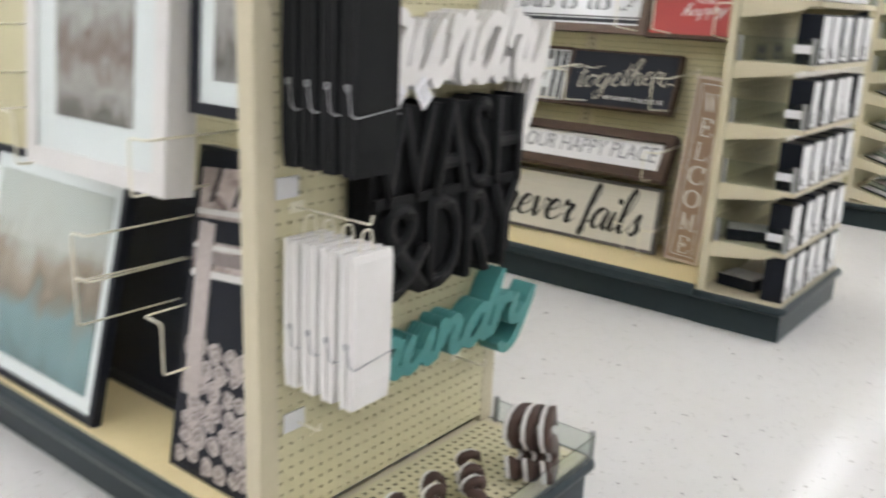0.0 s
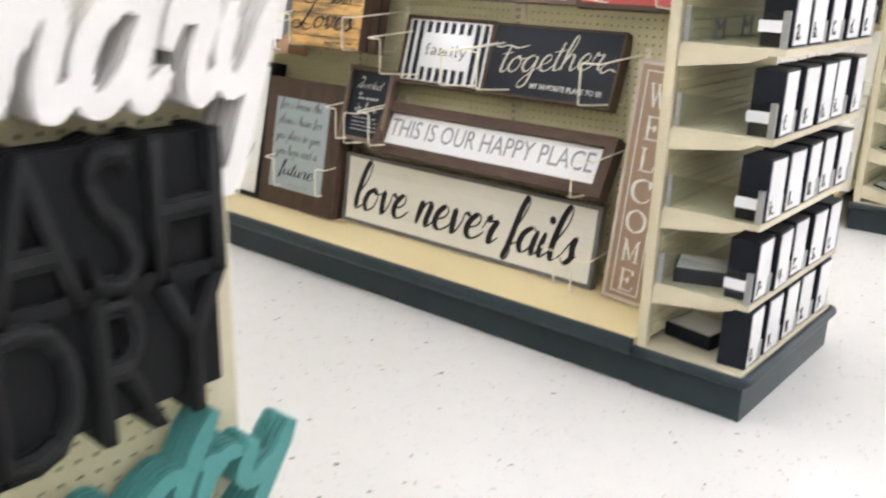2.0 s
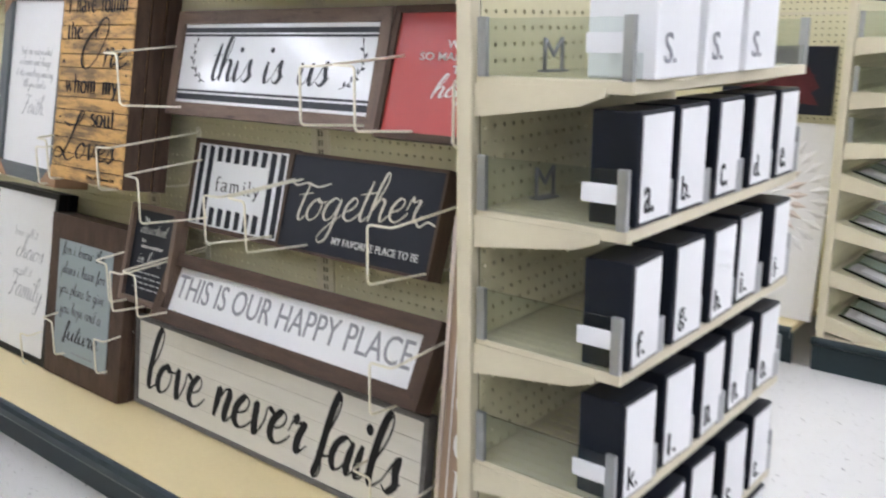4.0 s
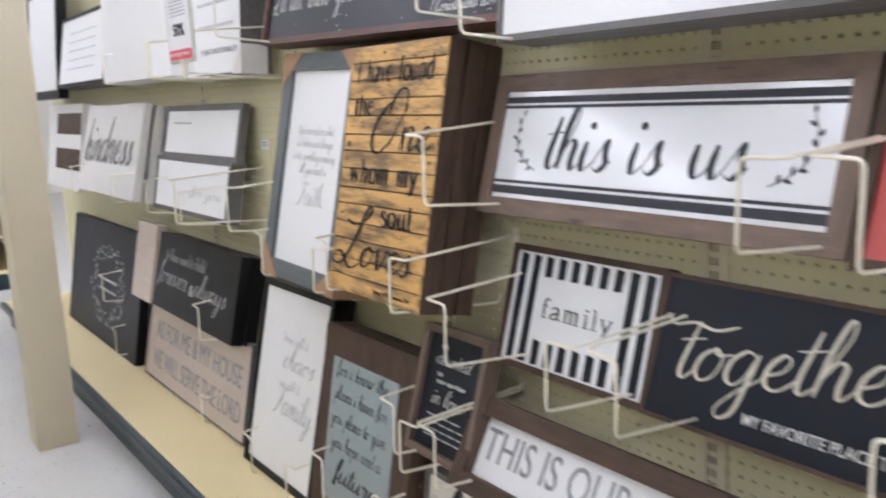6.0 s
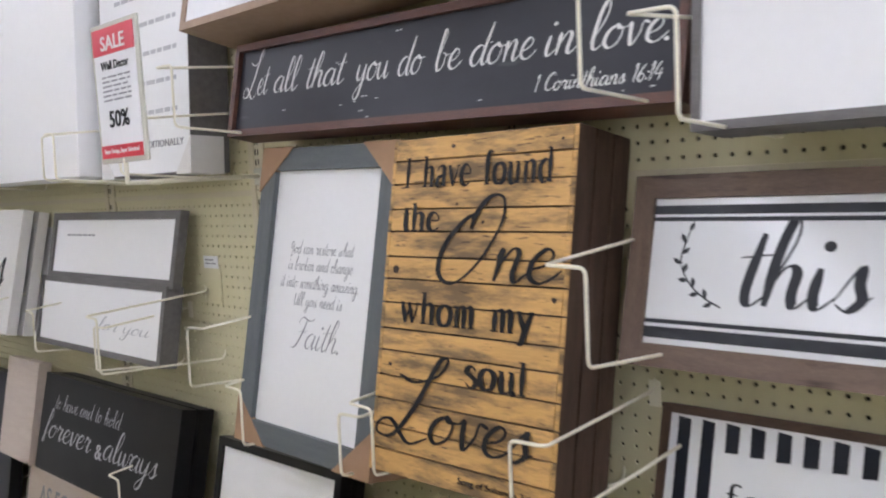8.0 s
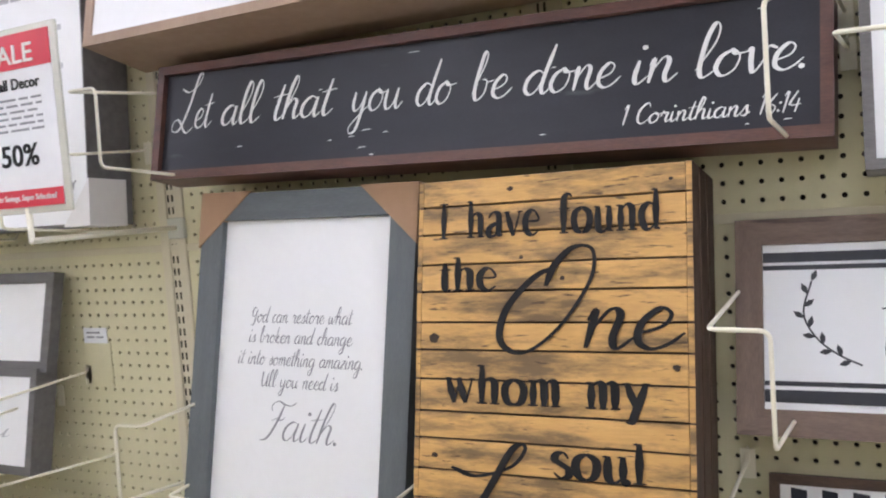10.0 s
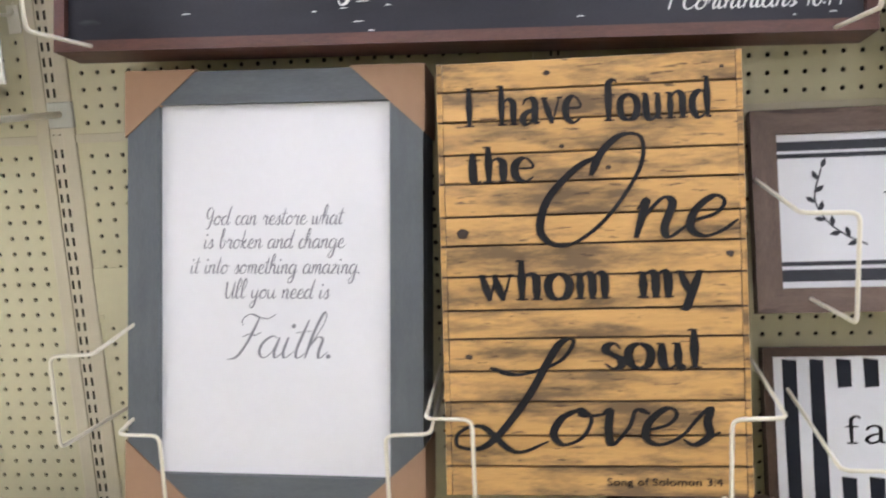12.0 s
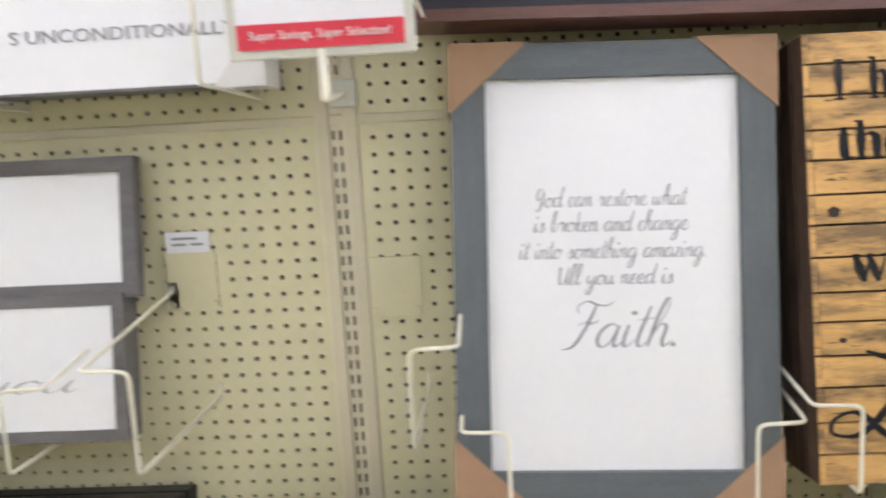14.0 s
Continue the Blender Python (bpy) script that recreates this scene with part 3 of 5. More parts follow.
def strip_light():
    t = thing("strip_light", "long white fluorescent strip light on the ceiling", "ceiling light", 0, 0, 4.22, group="ceiling strip lights")
    part("housing", box(-0.16, 0.16, -5.4, 5.4, 0.0, 0.08, 0.01), CEIL, t, "white metal housing")
    for x in (-0.07, 0.07):
        bm = bmesh.new()
        tube(bm, [(x, -5.35, -0.03), (x, 5.35, -0.03)], 0.022, 8, 0)
        part("tube", bm, TUBE, t, "lit fluorescent tube")
    return t


first_light = strip_light()
first_light.matrix_world = pose(-8.9 * K, -7.5 * K, 4.22 * K)
for lx in (-8.9, -5.7, -2.5, 0.7, 3.9, 7.1):
    for ly in (-7.5, 3.5, 14.4):
        if (lx, ly) != (-8.9, -7.5):
            copy_thing(first_light, pose(lx * K, ly * K, 4.22 * K))


# ---- gondolas ----
YP = 0.085        # front of the main pegboard
PITCH = 0.0300    # holes of the pegboard


def perforated(wide, high, pitch=PITCH, r=0.0045, depth=0.005):
    """A board with a round hole at each step: x across, z up, front at y 0."""
    nx, nz = max(1, int(wide / pitch)), max(1, int(high / pitch))
    px, pz = wide / nx, high / nz
    verts, faces, known = [], [], {}
    ring = [(r * math.cos(math.tau * k / 8), r * math.sin(math.tau * k / 8)) for k in range(8)]
    edge = [(1, 0), (1, 1), (0, 1), (-1, 1), (-1, 0), (-1, -1), (0, -1), (1, -1)]

    def corner(i, j):
        if (i, j) not in known:
            known[i, j] = len(verts)
            verts.append((i * px / 2, 0, j * pz / 2))
        return known[i, j]

    for i in range(nx):
        for j in range(nz):
            out = [corner(2 * i + 1 + a, 2 * j + 1 + c) for a, c in edge]
            cx, cz, b = (i + 0.5) * px, (j + 0.5) * pz, len(verts)
            verts += [(cx + a, 0, cz + c) for a, c in ring]
            verts += [(cx + a, depth, cz + c) for a, c in ring]
            for k in range(8):
                n = (k + 1) % 8
                faces += [(out[k], b + k, b + n, out[n]), (b + k, b + 8 + k, b + 8 + n, b + n)]
    me = bpy.data.meshes.new("pegboard")
    me.from_pydata([(x * K, y * K, z * K) for x, y, z in verts], [], faces)
    me.materials.append(PEG)
    return me


def upright(bm_parent, x, y, z0, z1, wide=0.075, turn=0.0, slots=True):
    """A slotted steel post with its front at y, as parts of a gondola."""
    bm = bmesh.new()
    block(bm, -wide / 2, -0.012, 0, 0.05, z0, z1, 0.003)
    block(bm, 0.012, wide / 2, 0, 0.05, z0, z1, 0.003)
    block(bm, -0.0125, 0.0125, 0.004, 0.03, z0, z1)
    ob = part("upright", bm, CREAM, bm_parent, "cream slotted steel upright")
    ob.matrix_local = pose(x * K, y * K, 0, 0, 0, turn)
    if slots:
        # slots are not cut: dark bars paint the shade inside them
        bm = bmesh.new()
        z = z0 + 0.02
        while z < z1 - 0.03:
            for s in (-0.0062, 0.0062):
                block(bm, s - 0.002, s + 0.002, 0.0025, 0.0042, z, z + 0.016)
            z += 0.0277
        sl = part("slot_strip", bm, HOLE_SHADE, bm_parent, "dark slots in the upright")
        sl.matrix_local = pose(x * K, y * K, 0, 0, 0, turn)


def gondola(y, x_left, x_right, label, holes_from, depth=0.485, rear=0.40, height=2.45, posts=()):
    """A run of shelving along x: pegboard facing -y, base deck, kick plate with a bumper."""
    g = thing("gondola", label, "store shelving", 0, y, 0)
    board = new("pegboard", perforated(x_right - holes_from, height - 0.19))
    board.parent = g
    board.matrix_local = pose(holes_from * K, YP * K, 0.19 * K)
    tagged(board, "cream metal pegboard with rows of round holes")
    if holes_from > x_left + 0.05:
        part("plain_board", box(x_left, holes_from, YP, YP + 0.006, 0.19, height), PEG, g)
    # added dark sheet: the shade seen through the holes, put into colour
    part("cavity", box(x_left, x_right, YP + 0.012, YP + 0.02, 0.19, height), HOLE_SHADE, g, "dark hollow behind the pegboard")
    part("back_board", box(x_left, x_right, YP + 0.045, YP + 0.06, 0.19, height), PEG, g)
    part("deck", box(x_left, x_right, YP - depth, YP + 0.05, 0.150, 0.183, 0.006), DECK, g, "yellowish enamelled base deck")
    part("rear_deck", box(x_left, x_right, YP + 0.06, YP + rear, 0.150, 0.183, 0.006), DECK, g)
    part("kick_plate", box(x_left, x_right, YP - depth + 0.022, YP - depth + 0.035, 0, 0.15), KICK, g, "dark slate kick plate")
    part("rear_kick_plate", box(x_left, x_right, YP + rear - 0.035, YP + rear - 0.022, 0, 0.15), KICK, g)
    bm = bmesh.new()
    prism_y(bm, [(-0.024, 0.128), (-0.03, 0.14), (-0.03, 0.166), (-0.022, 0.180), (-0.008, 0.184), (-0.002, 0.182), (-0.002, 0.128)], x_left, x_right)
    b = part("bumper", bm, KICK, g, "rounded dark bumper rail")
    b.matrix_local = pose(0, (YP - depth) * K, 0)
    part("top_rail", box(x_left, x_right, YP - 0.005, YP + 0.065, height, height + 0.03, 0.004), CREAM, g)
    part("panel_joint", box(x_left, x_right, YP - 0.004, YP - 0.0005, 1.556, 1.572, 0.0012), CREAM, g, "cream strip where two panels meet")
    for x in posts:
        upright(g, x, YP - 0.006, 0.18, height)
    return g


main = gondola(0, -5.2, 1.535, "cream pegboard gondola with yellow deck, hung with wall signs", -3.4, posts=(-2.10, -1.19, -0.275, 0.64))


def end_frame(y, label, height=1.62, posts=True, board=True):
    """The end panel of a gondola: two posts, pegboard facing +x, base tray with bumper."""
    g = thing("endcap", label, "store shelving", 1.55, y, 0)
    me = perforated(0.80, height - 0.2)
    b = new("pegboard", me)
    b.parent = g
    b.matrix_local = pose(0.025 * K, -0.365 * K, 0.19 * K, 0, 0, 90)
    # same dark sheet as painted shade behind the end panel's holes
    part("cavity", box(0.004, 0.012, -0.36, 0.43, 0.19, height), HOLE_SHADE, g)
    part("rear_board", box(-0.012, -0.004, -0.39, 0.46, 0.19, height), PEG, g)
    for yy in (-0.40, 0.43):
        part("post", box(-0.006, 0.026, yy + 0.004, yy + 0.033, 0.15, height + 0.6, 0.004), CREAM, g, "cream steel post")
    part("base_tray", box(0.0, 0.360, -0.40, 0.465, 0.135, 0.165, 0.005), CREAM, g, "cream base shelf")
    part("kick_plate", box(0.352, 0.367, -0.388, 0.453, 0, 0.14), KICK, g, "dark slate kick plate")
    part("side_kick_plate", box(-0.02, 0.352, -0.385, -0.371, 0, 0.14), KICK, g)
    part("side_kick_plate", box(-0.02, 0.352, 0.439, 0.453, 0, 0.14), KICK, g)
    bm = bmesh.new()
    tube(bm, [(-0.02, -0.405, 0.142), (0.374, -0.405, 0.142), (0.374, 0.472, 0.142), (-0.02, 0.472, 0.142)], 0.019, 10, 0.03)
    part("bumper", bm, KICK, g, "rounded dark bumper rail")
    return g


def shelf(parent, z, slope=0.0, glass=True):
    """A perforated steel shelf with tapered side brackets and low acrylic sides."""
    s = part("shelf", box(0.03, 0.350, -0.385, 0.45, -0.022, 0.0, 0.003), CREAM, parent, "cream steel shelf")
    s.matrix_local = pose(0, 0, z * K, 0, slope, 0)
    for y in (-0.388, 0.444):
        bm = bmesh.new()
        prism(bm, [(0.028, -0.012), (0.028, -0.074), (0.25, -0.045), (0.30, -0.026), (0.30, -0.012)], y, y + 0.009)
        part("shelf_bracket", bm, CREAM, s, "tapered bracket")
    bm = bmesh.new()
    for i in range(9):
        for j in range(26):
            block(bm, 0.05 + i * 0.03, 0.068 + i * 0.03, -0.36 + j * 0.031, -0.348 + j * 0.031, 0.0005, 0.0018)
    part("perforation", bm, PEG, s)
    if glass:
        for y in (-0.386, 0.445):
            part("side_guard", box(0.04, 0.340, y, y + 0.003, 0.002, 0.102), ACRYLIC, s, "clear acrylic side guard").visible_shadow = False
            for x in (0.036, 0.330):
                part("guard_clip", box(x, x + 0.02, y - 0.005, y + 0.007, 0.0, 0.105, 0.002), STEEL, s, "grey metal clip")
        part("front_guard", box(0.342, 0.345, -0.38, 0.445, 0.002, 0.045), ACRYLIC, s).visible_shadow = False
        part("price_label", box(0.262, 0.340, -0.3905, -0.3865, 0.045, 0.078), PAPER, s, "blank price label")
    return s


SHELVES = (0.395, 0.655, 0.914, 1.171, 1.419)
main_end = end_frame(0, "cream endcap with six shelves of lettered black boxes")
for z in SHELVES:
    shelf(main_end, z)


def letter_box(letter, x, y, z, turn=0.0, tall=0.2, lying=False):
    t = thing("gift_box", f"black keepsake box with white front lettered {letter} on a shelf" if letter else "black keepsake box with white lid lying flat",
              "box", x, y, z, turn=turn, group="lettered boxes")
    if lying:
        part("body", box(-0.09, 0.09, -0.08, 0.08, 0, 0.05, 0.004), BOXBLACK, t)
        part("label_panel", box(-0.082, 0.082, -0.072, 0.072, 0.0495, 0.052), WHITE, t, "white printed lid")
        return t
    part("body", box(-0.062, 0.062, -0.065, 0.028, 0, tall, 0.004), BOXBLACK, t)
    part("label_panel", box(-0.053, 0.053, -0.0675, -0.064, 0.008, tall - 0.008), WHITE, t, "white printed front")
    print_text(t, letter + ".", -0.025, 0.045, 0.034, 0.046, -0.0675, BLACK_INK, name="letter")
    return t


ROWS_OF_BOXES = ((1.171, "abcde"), (0.914, "fghij"), (0.655, "klmno"), (0.395, "pqrst"), (0.165, "uvwxy"))
for z, letters in ROWS_OF_BOXES:
    for k, ch in enumerate(letters):
        jitter = random.uniform(-0.012, 0.012)
        letter_box(ch, 1.836 + random.uniform(-0.006, 0.004), -0.305 + k * 0.165 + jitter, z + 0.002, turn=90 + random.uniform(-3, 3), tall=0.197)
    for k in range(5):
        c = thing("bin_clip", "grey metal divider clip on the shelf front", "shelf clip", 1.897, -0.24 + k * 0.165, z, group="shelf divider clips")
        part("clip", box(-0.004, 0.004, -0.018, 0.018, 0.001, 0.07, 0.002), STEEL, c)
letter_box("", 1.68, -0.24, 0.397, turn=20, lying=True)
letter_box("", 1.68, -0.20, 0.167, turn=-10, lying=True)


# ---- wall signs ----
def sign(name, label, x0, x1, z0, z1, yb, yt, rail=0.03, thick=0.035, frame=BROWN, stile=None, panel=WHITE, recess=0.012, roll=0.0, group="wall signs"):
    """A framed sign that leans back: outer edges, front at the bottom and at the top. Front is y 0, into the wall is +y."""
    wide, high = x1 - x0, math.hypot(z1 - z0, yt - yb)
    t = thing(name, label, "wall sign", (x0 + x1) / 2, yb, z0, lean=math.degrees(math.atan2(yt - yb, z1 - z0)), group=group, roll=roll)
    t["wide"], t["high"] = wide, high
    h = wide / 2
    if rail:
        for zz in (0, high - rail):
            bm = bmesh.new()
            a, b = (0, rail) if zz == 0 else (rail, 0)
            prism(bm, [(-h + a, zz), (h - a, zz), (h - b, zz + rail), (-h + b, zz + rail)] if zz else [(-h, 0), (h, 0), (h - rail, rail), (-h + rail, rail)], 0, thick)
            part("frame_rail", bm, frame, t)
        for s in (-1, 1):
            bm = bmesh.new()
            prism(bm, [(s * h, 0), (s * h, high), (s * (h - rail), high - rail), (s * (h - rail), rail)], 0, thick)
            part("frame_stile", bm, stile or frame, t)
        part("panel", box(-h + rail - 0.003, h - rail + 0.003, recess, thick - 0.004, rail - 0.003, high - rail + 0.003), panel, t)
    else:
        part("panel", box(-h, h, 0, thick, 0, high, 0.002), panel, t)
    return t


def behind(t, count, step):
    for k in range(count):
        c = copy_thing(t, t.matrix_world @ Matrix.Translation((0, (k + 1) * step * K, 0)))
        c["label"] = " ".join(t["label"].split()[:8]) + " stacked behind"


def bracket(x, z, y, side, w=0.07, h=0.142):
    """A bent wire holder: an arm out of the pegboard, across, down in front of the sign and back under it."""
    t = thing("wire_bracket", "cream enamelled bent wire sign bracket on the pegboard", "bracket", x, YP, z, group="wire brackets")
    yf = y - YP
    bm = bmesh.new()
    tube(bm, [(0, 0.004, h + 0.036), (0, -0.006, h + 0.012), (0, yf, h - 0.006), (side * w, yf, h - 0.008), (side * w, yf - 0.004, 0), (side * w, -0.006, -0.03), (side * w, 0.004, 0.0)], 0.0032, 8, 0.014)
    part("wire", bm, WIRE, t)
    part("peg_plate", box(-0.012, 0.012, -0.004, -0.0005, h - 0.02, h + 0.03, 0.001), WIRE, t)
    return t


def hold(t, x0, x1, z0, yb, left=True, right=True, gap=0.02, inset=0.0):
    if left:
        bracket(x0 - 0.012 + inset, z0 - 0.004, min(yb - gap, -0.19), 1)
    if right:
        bracket(x1 + 0.012 - inset, z0 - 0.004, min(yb - gap, -0.19), -1)


# pine plank sign
pine = thing("plank_sign", "honey pine plank sign with black lettering about love", "wall sign", -0.23, -0.205, 1.004, lean=11.3, group="wall signs")
PH = 0.671
part("side_frame", box(-0.222, 0.222, 0.012, 0.046, 0.004, PH - 0.004), PINE_DARK, pine, "dark charred edge")
for s in (-1, 1):
    part("side_edge", box(s * 0.2262 - 0.004, s * 0.2262 + 0.004, 0.0048, 0.0535, 0, PH), BROWN_UP, pine, "dark charred edge")
plank_edges = [0, 0.046, 0.093, 0.145, 0.192, 0.242, 0.286, 0.338, 0.386, 0.431, 0.482, 0.527, 0.578, 0.625, PH]
for k, (a, b) in enumerate(zip(plank_edges, plank_edges[1:])):
    dy = random.uniform(0, 0.002)
    part("plank", box(-0.2215 + random.uniform(0, 0.001), 0.2215 - random.uniform(0, 0.001), dy, 0.0125, a + 0.0016, b - 0.0016, 0.0012), PINE, pine)
    part("plank_end", box(-0.2302, -0.2218, dy + 0.0005, 0.0046, a + 0.0016, b - 0.0016), PINE, pine)
    part("plank_end", box(0.2218, 0.2302, dy + 0.0005, 0.0046, a + 0.0016, b - 0.0016), PINE, pine)
for kx, kz, kr in ((-0.06, 0.648, 1.0), (-0.195, 0.405, 1.8), (0.205, 0.365, 1.1), (0.03, 0.50, 0.8), (-0.04, 0.535, 0.7), (-0.19, 0.215, 1.0), (0.2, 0.645, 0.6)):
    n = 14
    for size, lift in ((0.5, 0.0006), (0.22, 0.0010)):
        bm = bmesh.new()
        vs = [bm.verts.new((kx + 0.011 * kr * size * math.cos(math.tau * i / n) * random.uniform(0.8, 1.2), -lift, kz + 0.0085 * kr * size * math.sin(math.tau * i / n) * random.uniform(0.8, 1.2))) for i in range(n)]
        bm.faces.new(vs)
        part("knot", bm, KNOT if size == 1 else PINE_DARK, pine, "dark wood knot")
for line, x, z, w, h in (("I have found", -0.002, 0.570, 0.372, 0.041), ("the", -0.135, 0.483, 0.103, 0.037), ("whom my", -0.003, 0.301, 0.339, 0.041), ("soul", 0.088, 0.195, 0.143, 0.039)):
    hand_text(pine, line, x, z, w, h, -0.0012, BLACK_INK, pen=0.27, thin=0.34, slant=0.0, face=BOOK)
hand_text(pine, "One", 0.072, 0.392, 0.292, 0.06, -0.002, BLACK_INK, pen=0.165, thin=0.5, slant=0.2)
hand_text(pine, "Loves", -0.013, 0.08, 0.393, 0.055, -0.002, BLACK_INK, pen=0.18, thin=0.5, slant=0.2)
print_text(pine, "Song of Solomon 3:4", 0.10, 0.022, 0.17, 0.015, -0.0006, BLACK_INK)
for k in range(2):
    spare = copy_thing(pine, pine.matrix_world @ Matrix.Translation((0, (k + 1) * 0.055 * K, 0)))
    spare["label"] = "honey pine plank sign stacked behind another one"
    for piece in [c for c in spare.children if c.name.startswith("plank_end")]:
        bpy.data.objects.remove(piece)
hold(pine, -0.472, 0.007, 1.008, -0.205, right=False, gap=0.022)
bracket(0.032, 1.008, -0.25, -1, w=0.075, h=0.146)

# faith print
faith = sign("framed_print", "blue-grey frame with white Faith print and kraft corner guards", -1.0015, -0.5035, 0.962, 1.668, -0.172, -0.03, rail=0.054, thick=0.038, frame=SMOKE_ACROSS, stile=SMOKE, recess=0.014, roll=1.4)
fh = faith["high"]
for sx in (-1, 1):
    for sz in (0, 1):
        bm = bmesh.new()
        zc = fh if sz else 0.0
        d = -1 if sz else 1
        prism(bm, [(sx * 0.2525, zc - d * 0.003), (sx * 0.128, zc - d * 0.003), (sx * 0.2525, zc + d * 0.108)], -0.003, 0.040)
        part("corner_guard", bm, CARD, faith, "folded kraft cardboard corner guard")
for line, x, z, w in (("God can restore what", -0.001, 0.466, 0.238), ("is broken and change", -0.001, 0.427, 0.240), ("it into something amazing.", -0.002, 0.385, 0.285), ("All you need is", 0.004, 0.344, 0.177)):
    hand_text(faith, line, x, z, w, 0.0155, 0.0138, GREY_INK, pen=0.2, thin=0.45, slant=0.2, steps=3)
hand_text(faith, "Faith.", 0.004, 0.246, 0.172, 0.036, 0.0138, GREY_INK, pen=0.125, thin=0.35, slant=0.3)
behind(faith, 2, 0.042)
hold(faith, -0.977, -0.494, 0.972, -0.175, gap=0.025)

# long chalkboard verse
verse = sign("verse_sign", "long black verse sign in a red-brown wood frame", -1.085, 0.195, 1.695, 1.927, -0.075, -0.028, rail=0.018, thick=0.085, frame=REDWOOD, panel=CHALK, recess=0.012, roll=1.55)
VERSE = (("Let", -0.600, -0.492), ("all", -0.469, -0.370), ("that", -0.342, -0.197), ("you", -0.168, -0.057), ("do", -0.028, 0.049), ("be", 0.078, 0.152), ("done", 0.175, 0.335), ("in", 0.357, 0.423), ("love.", 0.449, 0.600))
hand_words(verse, VERSE, 0.104, 0.039, 0.0118, WHITE_INK, pen=0.17, thin=0.36, slant=0.2)
hand_text(verse, "1 Corinthians 16:14", 0.468, 0.041, 0.256, 0.016, 0.0118, WHITE_INK, pen=0.2, thin=0.6, slant=0.2, steps=3)
for k in range(14):
    sx, sz, sw = random.uniform(-0.58, 0.58), random.choice((0.03, 0.06, 0.2, 0.205, 0.15)) + random.uniform(-0.01, 0.01), random.uniform(0.006, 0.03)
    bm = bmesh.new()
    bm.faces.new([bm.verts.new(c) for c in ((sx, 0.0116, sz), (sx + sw, 0.0116, sz + 0.001), (sx + sw * 0.8, 0.0116, sz + 0.0020), (sx + sw * 0.3, 0.0116, sz + 0.002))])
    part("scratch", bm, WHITE_INK, verse, "chalky white scratch")
bracket(-1.095, 1.735, -0.25, 1, w=0.075, h=0.152)
bracket(0.208, 1.70, -0.25, -1, w=0.075, h=0.155)

# this is us
us = sign("enamel_sign", "glossy white enamel sign in taupe wood frame reading this is us", 0.038, 0.985, 1.243, 1.562, -0.045, 0.042, rail=0.04, thick=0.03, frame=TAUPE, stile=TAUPE_UP, panel=SATIN_WHITE, recess=0.008)
uh = us["high"]
for z, t in ((uh - 0.060, 0.0075), (uh - 0.076, 0.0035), (0.060, 0.0095), (0.079, 0.0035)):
    part("stripe", box(-0.433, 0.433, 0.0065, 0.0085, z - t, z + t), NAVY_INK, us, "charcoal stripe")
hand_words(us, (("this", -0.270, -0.066), ("is", -0.010, 0.074), ("us", 0.142, 0.265)), 0.115, 0.066, 0.0078, NAVY_INK, pen=0.235, thin=0.24, slant=0.14)


def sprig(parent, x, z, h, y, mat, flip=1):
    bm = bmesh.new()
    stem = curve_through([Vector((x + flip * a, z + h * b)) for a, b in ((0.012, 1.0), (0.0, 0.62), (0.016, 0.33), (0.045, 0.13), (0.078, 0.0))], 5)
    for a, b in zip(stem, stem[1:]):
        d = (b - a).normalized()
        s = Vector((-d.y, d.x)) * 0.0014
        bm.faces.new([bm.verts.new((p.x, y, p.y)) for p in (a + s, b + s, b - s, a - s)])
    for k in range(0, len(stem) - 2, 2):
        p, d = stem[k], (stem[k + 1] - stem[max(k - 1, 0)]).normalized()
        side = -1 if k % 4 else 1
        way = (Vector((-d.y, d.x)) * side * (0.75 if k else 0.1) - d * 0.8).normalized()
        q = p + way * 0.019
        s = Vector((-way.y, way.x)) * 0.0042
        m = p + way * 0.011
        bm.faces.new([bm.verts.new((c.x, y - 0.0004, c.y)) for c in (p, m - way * 0.005 + s * 0.8, m + s, q, m - s, m - way * 0.005 - s * 0.8)])
    return part("leaf_sprig", bm, mat, parent, "painted leaf sprig")


sprig(us, -0.376, 0.108, 0.125, 0.0078, NAVY_INK)
sprig(us, 0.388, 0.108, 0.125, 0.0078, NAVY_INK, -1)
bracket(0.043, 1.284, -0.245, 1, w=0.077, h=0.16)
bracket(1.016, 1.278, -0.25, -1, w=0.075, h=0.148)

# coral red print
red = sign("framed_print", "coral red print about happy reasons in thin dark frame", 1.003, 1.50, 1.238, 1.562, -0.072, 0.032, rail=0.018, thick=0.03, frame=BROWN, stile=BROWN_UP, panel=RED, recess=0.008)
print_text(red, "WE HAVE", 0.012, 0.243, 0.147, 0.02, 0.0078, WHITE_INK, bold=0.006)
print_text(red, "SO MANY REASONS", 0.022, 0.212, 0.33, 0.02, 0.0078, WHITE_INK, bold=0.006)
print_text(red, "TO BE", 0.016, 0.180, 0.095, 0.02, 0.0078, WHITE_INK, bold=0.006)
hand_words(red, (("happy", -0.085, 0.135),), 0.116, 0.028, 0.0078, WHITE_INK, tilt=6, pen=0.19, thin=0.4, slant=0.35)
bracket(1.052, 1.275, -0.25, 1, w=0.075, h=0.155)
bracket(1.478, 1.262, -0.25, -1, w=0.06, h=0.146)

